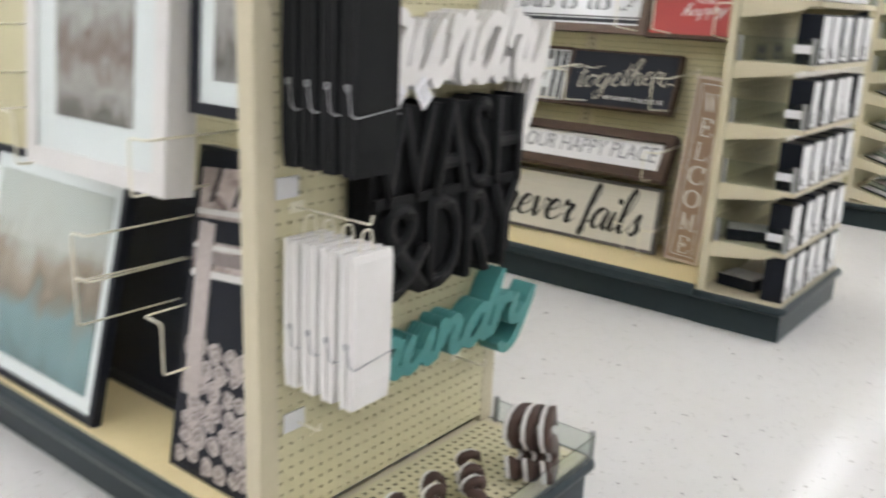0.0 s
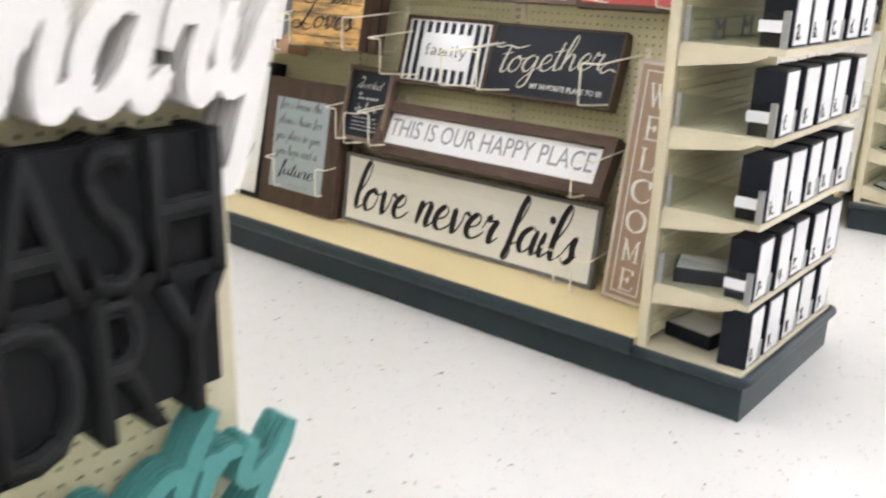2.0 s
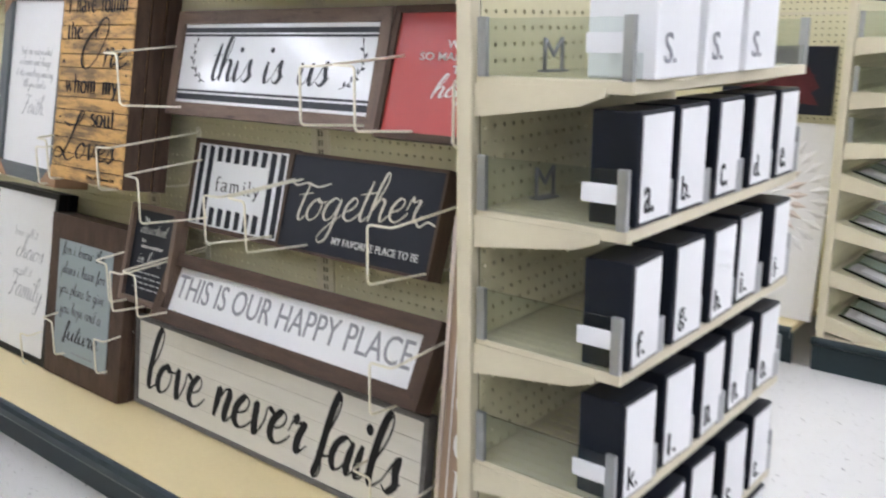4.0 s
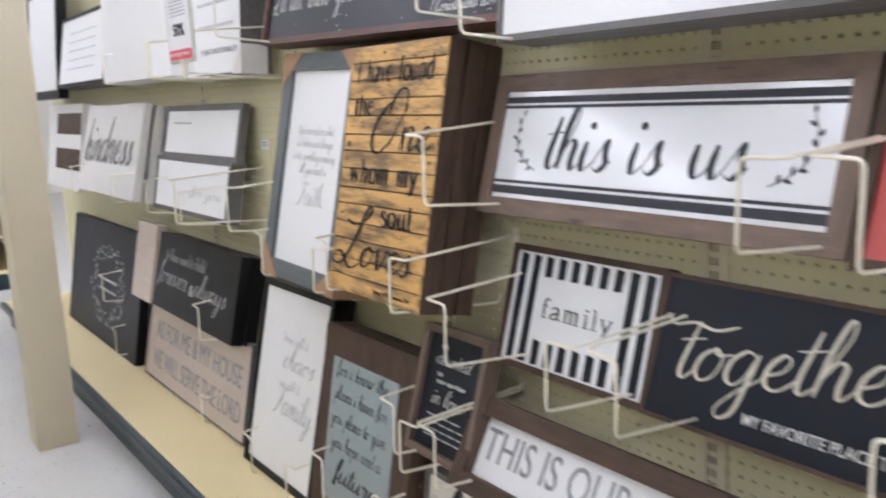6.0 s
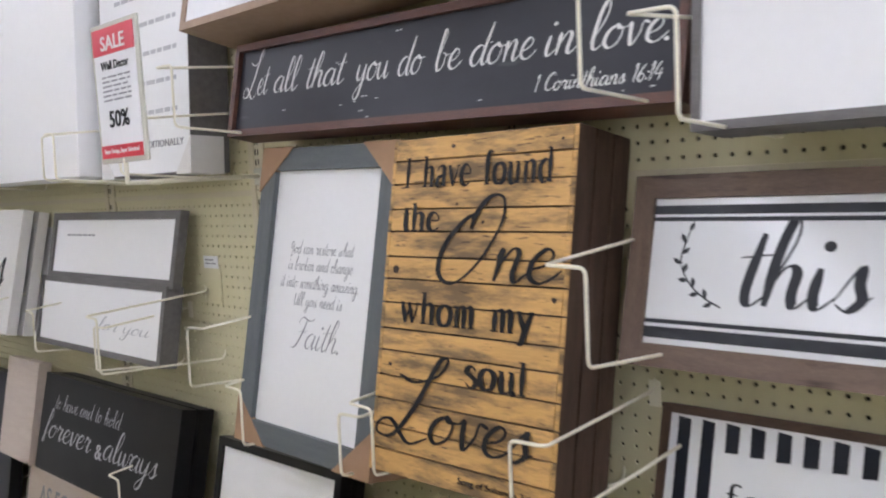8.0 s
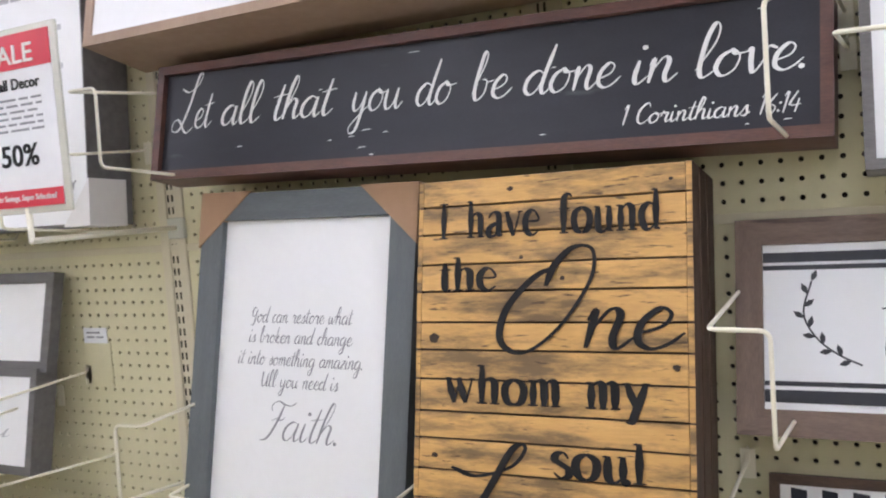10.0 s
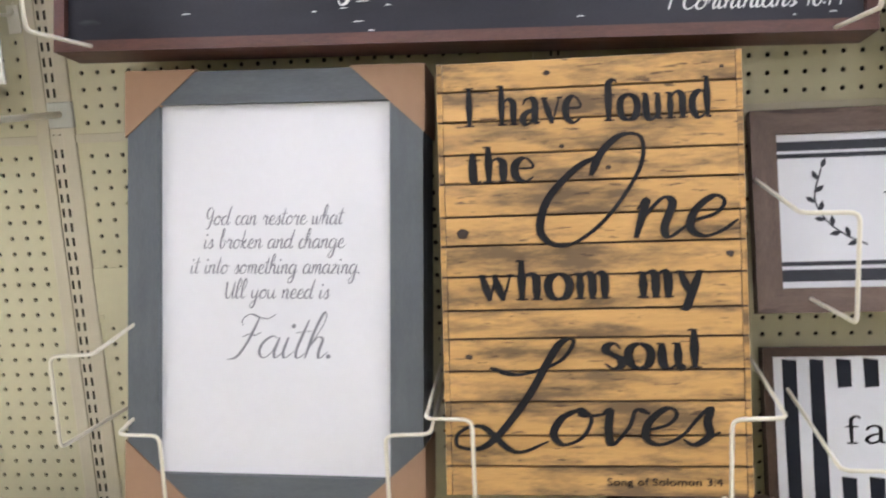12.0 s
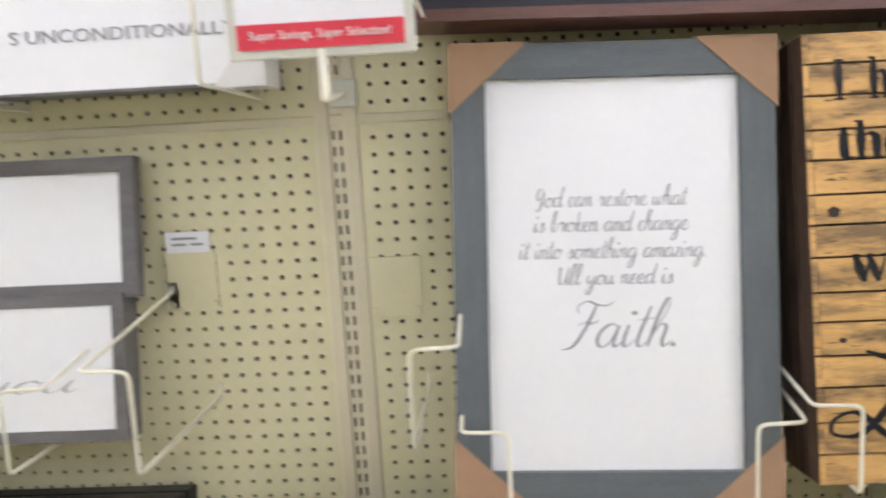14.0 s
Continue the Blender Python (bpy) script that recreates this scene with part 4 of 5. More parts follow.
# striped family sign
fam = sign("framed_sign", "black and white striped sign in brown frame reading family", 0.068, 0.557, 0.868, 1.156, -0.03, 0.05, rail=0.016, thick=0.035, frame=BROWN, stile=BROWN_UP, panel=SATIN_WHITE, recess=0.006)
fmh = fam["high"]
for k in range(10):
    x = -0.2 + k * 0.0445
    if k in (0, 1, 8, 9):
        spans = ((0.02, fmh - 0.02),)
    else:
        spans = ((0.02, 0.08), (fmh - 0.07, fmh - 0.02))
    for a, b in spans:
        bm = bmesh.new()
        pts = [(x - 0.0118 + random.uniform(-0.001, 0.001), a), (x + 0.0118 + random.uniform(-0.001, 0.001), a + 0.002), (x + 0.0118 + random.uniform(-0.001, 0.001), b - 0.003), (x - 0.0118 + random.uniform(-0.001, 0.001), b)]
        prism(bm, pts, 0.0045, 0.0065)
        part("stripe", bm, CHARCOAL, fam, "hand-painted black stripe")
hand_text(fam, "family", 0.001, 0.135, 0.23, 0.03, 0.0056, BLACK_INK, pen=0.14, thin=0.8, slant=0.0, face=BOOK, spacing=1.15)
bracket(0.107, 0.928, -0.25, 1, w=0.075, h=0.148)
bracket(0.589, 0.915, -0.25, -1, w=0.075, h=0.148)

# together
tog = sign("framed_sign", "charcoal sign in dark wood box frame reading together", 0.5605, 1.165, 0.876, 1.152, -0.05, 0.045, rail=0.009, thick=0.06, frame=BROWN, stile=BROWN_UP, panel=CHARCOAL, recess=0.004)
hand_words(tog, (("together", -0.232, 0.245),), 0.118, 0.064, 0.0038, CREAM_INK, tilt=6.5, pen=0.125, thin=0.5, slant=0.25)
SWASH = {"-": ("0,1.0 0.5,0.62 1.4,0.85 2.4,0.7 3.4,1.05", 3.5), "~": ("0,0.2 0.4,-0.1 1.1,0.25 1.8,0.1", 2.0)}
part("swash", hand_bmesh("-", -0.2, 0.165, 0.17, 0.045, 0.0036, pen=0.2, thin=0.6, slant=0, face=SWASH), CREAM_INK, tog, "crossbar stroke of the first letter")
part("swash", hand_bmesh("~", 0.255, 0.138, 0.07, 0.045, 0.0036, pen=0.2, thin=0.6, slant=0, face=SWASH), CREAM_INK, tog, "tail stroke of the last letter")
print_text(tog, "MY FAVORITE PLACE TO BE", 0.093, 0.052, 0.325, 0.021, 0.0038, WHITE_INK, bold=0.004)
bracket(0.621, 0.918, -0.25, 1, w=0.075, h=0.148)
bracket(1.235, 0.912, -0.25, -1, w=0.08, h=0.155)

# happy place
hap = sign("framed_sign", "long white happy place sign in a deep brown box frame", 0.03, 1.22, 0.572, 0.782, -0.165, -0.055, rail=0.045, thick=0.07, frame=BROWN, stile=BROWN_UP, panel=WHITE, recess=0.03)
print_text(hap, "THIS IS OUR HAPPY PLACE", -0.012, 0.131, 1.05, 0.080, 0.0295, GREY_INK)
bracket(0.04, 0.612, -0.25, 1, w=0.075, h=0.146)
bracket(1.225, 0.575, -0.25, -1, w=0.075, h=0.146)

# love never fails
love = sign("shiplap_sign", "whitewashed shiplap sign reading love never fails on the deck", -0.205, 1.187, 0.187, 0.512, -0.115, -0.072, rail=0.016, thick=0.035, frame=GREYFRAME, panel=SHIPLAP, recess=0.012)
lh = love["high"]
for k in range(5):
    a, b = 0.014 + k * (lh - 0.028) / 5, 0.014 + (k + 1) * (lh - 0.028) / 5
    part("board", box(-0.681, 0.681, 0.008, 0.0125, a + 0.0012, b - 0.0012, 0.001), SHIPLAP, love)
hand_words(love, (("love", -0.627, -0.281), ("never", -0.232, 0.226), ("fails", 0.262, 0.607)), 0.074, 0.108, 0.0078, BLACK_INK, pen=0.29, thin=0.26, slant=0.3)
hold(love, 1.00, 1.2, 0.19, -0.115, left=False)
bracket(0.97, 0.186, -0.15, 1)

# welcome
wel = sign("porch_sign", "tall narrow tan wood WELCOME sign standing on the deck", 1.258, 1.432, 0.196, 1.075, -0.155, -0.125, rail=0.012, thick=0.022, frame=BLUSH, panel=OATMEAL, recess=0.004, roll=3.8)
wh = wel["high"]
for bm_box in ((-0.055, 0.055, 0.03, 0.034), (-0.055, 0.055, wh - 0.034, wh - 0.03), (-0.055, -0.051, 0.03, wh - 0.03), (0.051, 0.055, 0.03, wh - 0.03)):
    part("border_line", box(bm_box[0], bm_box[1], 0.003, 0.0045, bm_box[2], bm_box[3]), WHITE_INK, wel)
for k, ch in enumerate("WELCOME"):
    part("letter", hand_bmesh(ch, 0.0, wh - 0.155 - k * 0.1135, 0.07 if ch not in "EL" else 0.058, 0.057, 0.0038, pen=0.2, thin=0.45, slant=0, face=CAPS), WHITE_INK, wel)
behind(wel, 2, 0.03)

# devoted
dev = sign("framed_sign", "small black sign in brown wood frame about being devoted in love", -0.205, 0.075, 0.59, 0.92, -0.14, -0.045, rail=0.02, thick=0.05, frame=TAUPE, stile=TAUPE_UP, panel=CHARCOAL, recess=0.015)
dh = dev["high"]
print_text(dev, "be", -0.05, dh - 0.05, 0.025, 0.016, 0.0145, WHITE_INK)
hand_text(dev, "devoted", 0.0, dh - 0.10, 0.16, 0.02, 0.0145, WHITE_INK, pen=0.16, slant=0.3, steps=4)
print_text(dev, "to\none another", 0.0, dh - 0.135, 0.13, 0.03, 0.0145, WHITE_INK)
hand_text(dev, "in love", 0.0, dh - 0.205, 0.14, 0.022, 0.0145, WHITE_INK, pen=0.16, slant=0.3, steps=4)
bars(dev, -0.08, 0.08, dh - 0.235, 4, 0.018, 0.0145, SILVER_INK, height=0.004)
bracket(-0.215, 0.6, -0.2, 1)
bracket(0.037, 0.6, -0.25, -1, w=0.075, h=0.146)

# plans for you
fut = sign("wood_plaque", "dark wood plaque with misty blue panel about plans and a future", -0.765, -0.22, 0.19, 0.815, -0.175, -0.06, rail=0, thick=0.045, panel=BROWN_UP)
bm = box(-0.20, 0.185, -0.004, 0.001, 0.09, 0.54, 0.001)
part("blue_panel", bm, MIST, fut, "misty blue printed panel")
for k, (line, w) in enumerate((("for i know the", 0.31), ("plans i have for", 0.32), ("you plans to give", 0.33), ("you hope and a", 0.30))):
    hand_text(fut, line, -0.015, 0.488 - k * 0.076, w, 0.023, -0.0045, BLACK_INK, pen=0.2, thin=0.5, slant=0.2, steps=4)
hand_text(fut, "future", 0.0, 0.16, 0.26, 0.036, -0.0045, BLACK_INK, pen=0.24, thin=0.4, slant=0.25)
bars(fut, -0.06, 0.09, 0.115, 1, 0.01, -0.0045, GREY_INK)
behind(fut, 1, 0.05)
hold(fut, -0.66, -0.24, 0.30, -0.175)

# chaos family
cha = sign("framed_print", "white family print in a slim black frame on the deck", -1.345, -0.79, 0.187, 0.872, -0.165, -0.015, rail=0.024, thick=0.035, frame=BLACKWOOD, panel=WHITE, recess=0.008)
hand_text(cha, "Some call it", 0.022, 0.495, 0.21, 0.019, 0.0075, GREY_INK, pen=0.14, slant=0.2, steps=3)
hand_text(cha, "chaos", 0.07, 0.405, 0.23, 0.042, 0.0075, GREY_INK, pen=0.12, slant=0.35)
hand_text(cha, "we call it", 0.02, 0.335, 0.16, 0.019, 0.0075, GREY_INK, pen=0.14, slant=0.2, steps=3)
hand_text(cha, "Family", 0.055, 0.24, 0.30, 0.05, 0.0075, GREY_INK, pen=0.12, slant=0.35)
behind(cha, 1, 0.045)
hold(cha, -1.25, -0.84, 0.187, -0.165)

# as for me and my house
hou = sign("wood_sign", "long pale washed wood sign about serving the Lord on the deck", -2.72, -1.44, 0.19, 0.585, -0.13, -0.05, rail=0.008, thick=0.03, frame=GREYFRAME, panel=BLUSH, recess=0.003)
print_text(hou, "AS FOR ME & MY HOUSE", 0.02, 0.255, 1.08, 0.09, 0.0028, GREY_INK)
print_text(hou, "WE WILL SERVE THE LORD", 0.02, 0.11, 1.12, 0.09, 0.0028, GREY_INK)
bracket(-1.72, 0.187, -0.16, -1)

# forever and always
fore = sign("framed_sign", "black canvas sign reading forever and always", -2.50, -1.50, 0.585, 0.93, -0.12, -0.04, rail=0, thick=0.05, panel=BLACKWOOD)
hand_text(fore, "to have and to hold", -0.12, 0.235, 0.52, 0.028, -0.001, SILVER_INK, pen=0.16, slant=0.2, steps=3)
hand_text(fore, "forever", -0.26, 0.125, 0.4, 0.05, -0.001, SILVER_INK, pen=0.16, slant=0.3, steps=4)
print_text(fore, "&", 0.0, 0.14, 0.05, 0.05, -0.0005, SILVER_INK)
hand_text(fore, "always", 0.22, 0.125, 0.36, 0.05, -0.001, SILVER_INK, pen=0.16, slant=0.3, steps=4)
behind(fore, 1, 0.06)
bracket(-1.76, 0.58, -0.17, 1)

# small pale sign, chalkboard with wreath
mini = sign("wood_sign", "small pale wood sign with dark marks standing on edge", -2.93, -2.62, 0.56, 0.945, -0.10, -0.02, rail=0, thick=0.05, panel=BLUSH)
chalk = sign("chalkboard_sign", "large black chalkboard sign with a faint leafy wreath on the deck", -4.35, -2.86, 0.187, 0.865, -0.14, -0.02, rail=0.012, thick=0.05, frame=BLACKWOOD, panel=CHARCOAL, recess=0.004)
bm = bmesh.new()
for k in range(120):
    a = math.tau * k / 120
    r = 0.2 + random.uniform(-0.04, 0.04)
    p = Vector((0.1 + 1.5 * r * math.cos(a), 0.33 + r * math.sin(a)))
    d = Vector((math.cos(a + random.uniform(0.6, 2.4)), math.sin(a + random.uniform(0.6, 2.4)))) * 0.03
    s = Vector((-d.y, d.x)) * 0.22
    bm.faces.new([bm.verts.new((c.x, 0.0034 - 0.000004 * k, c.y)) for c in (p, p + d * 0.5 + s, p + d, p + d * 0.5 - s)])
part("wreath", bm, SILVER_INK, chalk, "chalk-drawn leafy wreath")
bars(chalk, -0.08, 0.28, 0.36, 2, 0.06, 0.0033, SILVER_INK, height=0.014)
bracket(-3.25, 0.49, -0.18, 1)
bracket(-3.1, 0.22, -0.18, 1)

# kindness, pair of prints
kin = sign("canvas_sign", "white canvas sign reading kindness in a stack of several", -3.70, -2.62, 1.075, 1.545, -0.13, -0.02, rail=0, thick=0.04, panel=WHITEWOOD)
hand_text(kin, "kindness", -0.02, 0.17, 0.93, 0.12, -0.001, BLACK_INK, pen=0.19, slant=0.3)
behind(kin, 2, 0.06)
kin2 = sign("canvas_sign", "stack of white and brown wood signs on brackets", -4.75, -3.85, 1.04, 1.56, -0.10, -0.02, rail=0, thick=0.06, panel=WHITEWOOD)
for z in (0.12, 0.34):
    part("brown_band", box(-0.2, 0.44, -0.003, 0.002, z, z + 0.13), BROWN, kin2)
hold(kin, -3.6, -2.66, 1.075, -0.13)
pu = sign("framed_print", "white print in grey-brown frame hanging over another", -2.46, -1.532, 1.29, 1.525, -0.02, 0.03, rail=0.026, thick=0.03, frame=GREYFRAME, panel=WHITE, recess=0.008)
bars(pu, -0.34, -0.12, 0.16, 1, 0.02, 0.0078, GREY_INK)
pl = sign("framed_print", "white print in grey-brown frame with cloudy corner wrap", -2.48, -1.555, 1.055, 1.30, -0.075, -0.028, rail=0.02, thick=0.06, frame=GREYFRAME, panel=WHITE, recess=0.004)
hand_text(pl, "for you", 0.2, 0.085, 0.36, 0.022, 0.0038, SILVER_INK, pen=0.16, slant=0.3, steps=4)
bracket(-1.51, 1.10, -0.3, 1, h=0.16)
bracket(-0.985, 1.105, -0.25, -1, h=0.155)
bracket(-1.62, 1.06, -0.2, -1)
bracket(-2.3, 1.06, -0.17, 1)

# white canvases of the top row
unc = sign("canvas_sign", "deep white canvas sign with grey sides reading unconditionally", -1.80, -1.27, 1.632, 2.32, -0.075, -0.03, rail=0.004, thick=0.12, frame=GREYFRAME, panel=WHITE, recess=0.001)
print_text(unc, "S UNCONDITIONALLY", 0.05, 0.088, 0.355, 0.020, 0.0008, GREY_INK)
bars(unc, -0.16, 0.2, 0.52, 5, 0.085, 0.0008, SILVER_INK, height=0.012)
hold(unc, -1.78, -1.255, 1.64, -0.2, gap=0.05)
for s in (-1, 1):
    bm = bmesh.new()
    prism(bm, [(s * 0.268, -0.003), (s * 0.185, -0.003), (s * 0.268, 0.1)], -0.003, 0.1)
    part("corner_wrap", bm, WHITEWOOD, unc, "milky plastic corner wrap")
w1 = sign("canvas_sign", "deep white canvas with a faint blush motif", -2.88, -1.84, 1.645, 2.35, -0.135, -0.09, rail=0, thick=0.16, panel=WHITE)
w2 = sign("framed_print", "white print in slim black frame in a stack of frames", -3.95, -2.92, 1.655, 2.05, -0.13, -0.06, rail=0.02, thick=0.1, frame=BLACKWOOD, panel=WHITE, recess=0.004)
bars(w2, -0.3, 0.3, 0.3, 5, 0.05, 0.0035, SILVER_INK)
w3 = sign("framed_print", "tall black framed print at the end of the row", -4.9, -4.0, 1.6, 2.3, -0.12, -0.06, rail=0.05, thick=0.06, frame=BLACKWOOD, panel=WHITE, recess=0.004)
hold(w1, -2.7, -1.9, 1.645, -0.14, gap=0.05)

big = sign("canvas_sign", "large white canvas sign in grey-brown box frame on the upper brackets", 0.232, 1.46, 1.628, 2.25, -0.122, -0.06, rail=0.014, thick=0.11, frame=GREYFRAME, panel=WHITE, recess=0.006)
bracket(0.21, 1.643, -0.25, 1, w=0.077, h=0.156)
bracket(1.42, 1.63, -0.25, -1)
bars(big, -0.36, 0.36, 0.16, 1, 0.02, 0.0055, GREY_INK, height=0.012)
oak = sign("wood_sign", "oak-framed white sign standing above the verse sign", -1.18, 0.1, 1.99, 2.3, -0.13, -0.06, rail=0.02, thick=0.17, frame=OATMEAL, panel=WHITE, recess=0.005)

# sale sign on its arm
sale = thing("sale_sign", "cream framed SALE sign with red bands on a long arm", "sale sign", -1.13, -0.333, 1.66)
part("holder_frame", box(-0.117, 0.117, 0.0, 0.008, 0.0, 0.332, 0.003), TAGHOLDER, sale, "cream plastic holder")
part("card", box(-0.104, 0.104, -0.0015, 0.0005, 0.012, 0.320), PAPER, sale)
part("red_band", box(-0.104, 0.104, -0.0028, -0.001, 0.258, 0.320), SALE_RED, sale, "red heading band")
part("red_band", box(-0.104, 0.104, -0.0028, -0.001, 0.012, 0.043), SALE_RED, sale, "red footer band")
print_text(sale, "SALE", 0, 0.284, 0.12, 0.034, -0.0029, WHITE_INK, bold=0.01)
print_text(sale, "Wall Decor", 0, 0.232, 0.14, 0.02, -0.0016, BLACK_INK, bold=0.01)
bars(sale, -0.07, 0.07, 0.205, 6, 0.011, -0.0016, GREY_INK, height=0.004)
print_text(sale, "50%", 0, 0.105, 0.1, 0.04, -0.0016, BLACK_INK, bold=0.015)
print_text(sale, "Super Savings, Super Selection!", 0, 0.0275, 0.175, 0.014, -0.003, WHITE_INK)
bm = bmesh.new()
tube(bm, [(0.0, 0.004, 0.01), (0.0, 0.004, -0.05), (0.0, 0.006, -0.05), (-0.045, 0.413, -0.05)], 0.006, 8, 0.004)
part("arm", bm, WIRE, sale, "cream steel arm")
part("arm_foot", box(-0.068, -0.02, 0.406, 0.417, -0.075, -0.028, 0.003), TAGHOLDER, sale)


def price_tag(x, z, paper=True):
    t = thing("price_tag_holder", "clear plastic tag holder with a small paper tag on the pegboard", "price tag", x, YP, z, group="price tags")
    part("holder", box(-0.047, 0.047, -0.004, -0.001, -0.108, 0.0, 0.001), PEG, t, "flat plastic plate")
    for x in (-0.04, 0.04):
        part("pin", box(x - 0.004, x + 0.004, -0.006, -0.003, -0.1, -0.092, 0.001), PEG, t)
    if not paper:
        return
    part("paper_tag", box(-0.04, 0.04, -0.0055, -0.0035, -0.002, 0.036), PAPER, t, "white paper tag")
    bars(t, -0.028, 0.028, 0.024, 2, 0.011, -0.006, GREY_INK, height=0.004)


price_tag(-1.472, 1.345)
price_tag(-1.105, 1.32, False)

# ---- column and the far aisle ----
col = thing("column", "square cream painted steel column standing in the aisle", "column", -2.54, -0.62, 0)
part("shaft", box(-0.105, 0.09, -0.09, 0.09, 0, 4.29, 0.012), COLUMN, col)


# ---- near gondola: end panel with wooden words, front side with pictures ----
NEAR = -2.55
gondola(NEAR, -5.0, 1.555, "cream pegboard gondola stocked with framed pictures", 0.2, height=2.1, posts=(0.62,))
near_end = end_frame(NEAR, "cream pegboard endcap hung with wooden laundry words", height=2.1)
near_end.location.x = 1.575 * K
upright(near_end, 0.026, -0.382, 0.165, 2.1, wide=0.055, turn=90)
upright(near_end, 0.026, 0.447, 0.165, 2.1, wide=0.055, turn=90)


def word_plates(name, label, lines, y, z, x_back, count, step, mat, group):
    """Cut-out words hung one before the other off the end panel; the front faces +x. lines: bmesh makers."""
    for k in range(count):
        t = thing(name, label if k == count - 1 else label + ", hung behind", "wall decor", x_back + (k + 1) * step, y, z, turn=90, group=group)
        for part_name, make, m in lines:
            part(part_name, make(), m, t)


# A fat rounded hand for the cut-out words.
FAT = {
    "l": ("0.62,1.95 0.42,1.0 0.3,0.4 0.42,0.05 0.8,0.15", 0.72),
    "a": ("0.78,0.75 0.5,0.95 0.15,0.6 0.12,0.2 0.4,0.02 0.72,0.45;0.82,0.92 0.74,0.3 0.9,0.05 1.15,0.2", 1.06),
    "u": ("0.12,0.92 0.06,0.3 0.3,0.02 0.68,0.4;0.8,0.92 0.72,0.3 0.88,0.05 1.15,0.2", 1.04),
    "n": ("0.0,0.8 0.14,0.9 0.06,0.0;0.1,0.4 0.42,0.92 0.68,0.75 0.62,0.25 0.8,0.03 1.1,0.25", 1.02),
    "d": ("0.78,0.75 0.5,0.95 0.15,0.6 0.12,0.2 0.4,0.02 0.72,0.45;1.0,1.85 0.8,0.9 0.74,0.3 0.9,0.05 1.15,0.25", 1.06),
    "r": ("0.0,0.8 0.14,0.92 0.08,0.0;0.1,0.45 0.35,0.92 0.68,0.85", 0.74),
    "y": ("0.12,0.95 0.08,0.4 0.32,0.15 0.68,0.5;0.85,1.0 0.7,0.3 0.5,-0.4 0.15,-0.62 -0.22,-0.35", 0.9),
}
LONG_TAIL = {**HAND, "y": ("0.05,0.95 0.03,0.35 0.22,0.05 0.5,0.3 0.68,0.95;0.68,0.95 0.6,0.1 0.52,-0.6 0.42,-1.0 0.32,-0.8", 0.96)}


def script_plate(width, height, pen, depth, slant, face):
    return lambda: hand_bmesh("laundry", 0, 0, width, height, 0, pen=pen, depth=depth, thin=0.9, slant=slant, steps=7, face=face)


word_plates("laundry_sign", "teal cut-out wooden laundry word hung on the pegboard", [("lettering", script_plate(0.735, 0.096, 0.31, 0.0105, 0.3, FAT), TEAL)], -2.39, 0.494, 1.618, 5, 0.0145, TEAL, "teal laundry words")
word_plates("laundry_sign", "white cut-out wooden laundry word hung on the pegboard", [("lettering", script_plate(0.75, 0.14, 0.28, 0.014, 0.3, LONG_TAIL), WHITEWOOD)], -2.415, 1.185, 1.600, 4, 0.024, WHITEWOOD, "white laundry words")


def block_letters(text, x, z, width, height, bold, y0, depth):
    cu = bpy.data.curves.new("letters", "FONT")
    cu.body, cu.offset, cu.resolution_u = text, bold, 3
    tmp = bpy.data.objects.new("letters", cu)
    scene.collection.objects.link(tmp)
    me = bpy.data.meshes.new_from_object(tmp.evaluated_get(bpy.context.evaluated_depsgraph_get()))
    bpy.data.objects.remove(tmp)
    bm = bmesh.new()
    bm.from_mesh(me)
    bpy.data.meshes.remove(me)
    xs, ys = [v.co.x for v in bm.verts], [v.co.y for v in bm.verts]
    for v in bm.verts:
        v.co = ((v.co.x - (max(xs) + min(xs)) / 2) * width / (max(xs) - min(xs)) + x, y0, (v.co.y - min(ys)) * height / (max(ys) - min(ys)) + z)
    res = bmesh.ops.extrude_face_region(bm, geom=bm.faces[:])
    for v in res["geom"]:
        if isinstance(v, bmesh.types.BMVert):
            v.co.y += depth
    bmesh.ops.recalc_face_normals(bm, faces=bm.faces[:])
    return bm


for k in range(5):
    front = k == 4
    t = thing("wash_sign", "black cut-out wooden WASH & DRY sign" + (" at the front of the stack" if front else " in a hanging stack"), "wall decor",
              1.612 + (k + 1) * 0.0185, -2.445, 0.692, turn=90, group="wash and dry signs")
    for text, z, w, x in (("WASH", 0.222, 0.575, 0.0), ("&", 0.0, 0.2, -0.17), ("DRY", 0.002, 0.375, 0.10)):
        part("lettering", block_letters(text, x, z, w, 0.228, 0.008, 0, 0.0165), BLACKPAINT, t)
        if front:
            part("inlay", block_letters(text, x, z + 0.012, w - 0.022, 0.208, -0.022, -0.003, 0.004), INLINE, t, "raised charcoal inner line")
    if not front:
        part("backing", box(-0.27, 0.283, 0.004, 0.014, 0.03, 0.44), BLACKPAINT, t)
    if front:
        part("joining_bar", box(-0.27, 0.27, 0.004, 0.014, 0.222, 0.246), BLACKPAINT, t)


def tag(x, y, z, tip, turn):
    t = thing("price_tag", "small white paper price tag hanging from a word sign", "price tag", x, y, z, turn=turn, roll=tip, group="hanging tags")
    part("paper_tag", box(-0.024, 0.024, -0.001, 0.001, -0.062, 0.0), PAPER, t)
    bars(t, -0.017, 0.017, -0.02, 3, 0.012, -0.0015, SILVER_INK, height=0.003)


tag(1.717, -2.66, 1.185, 35, 80)
tag(1.716, -2.60, 1.187, -38, 95)


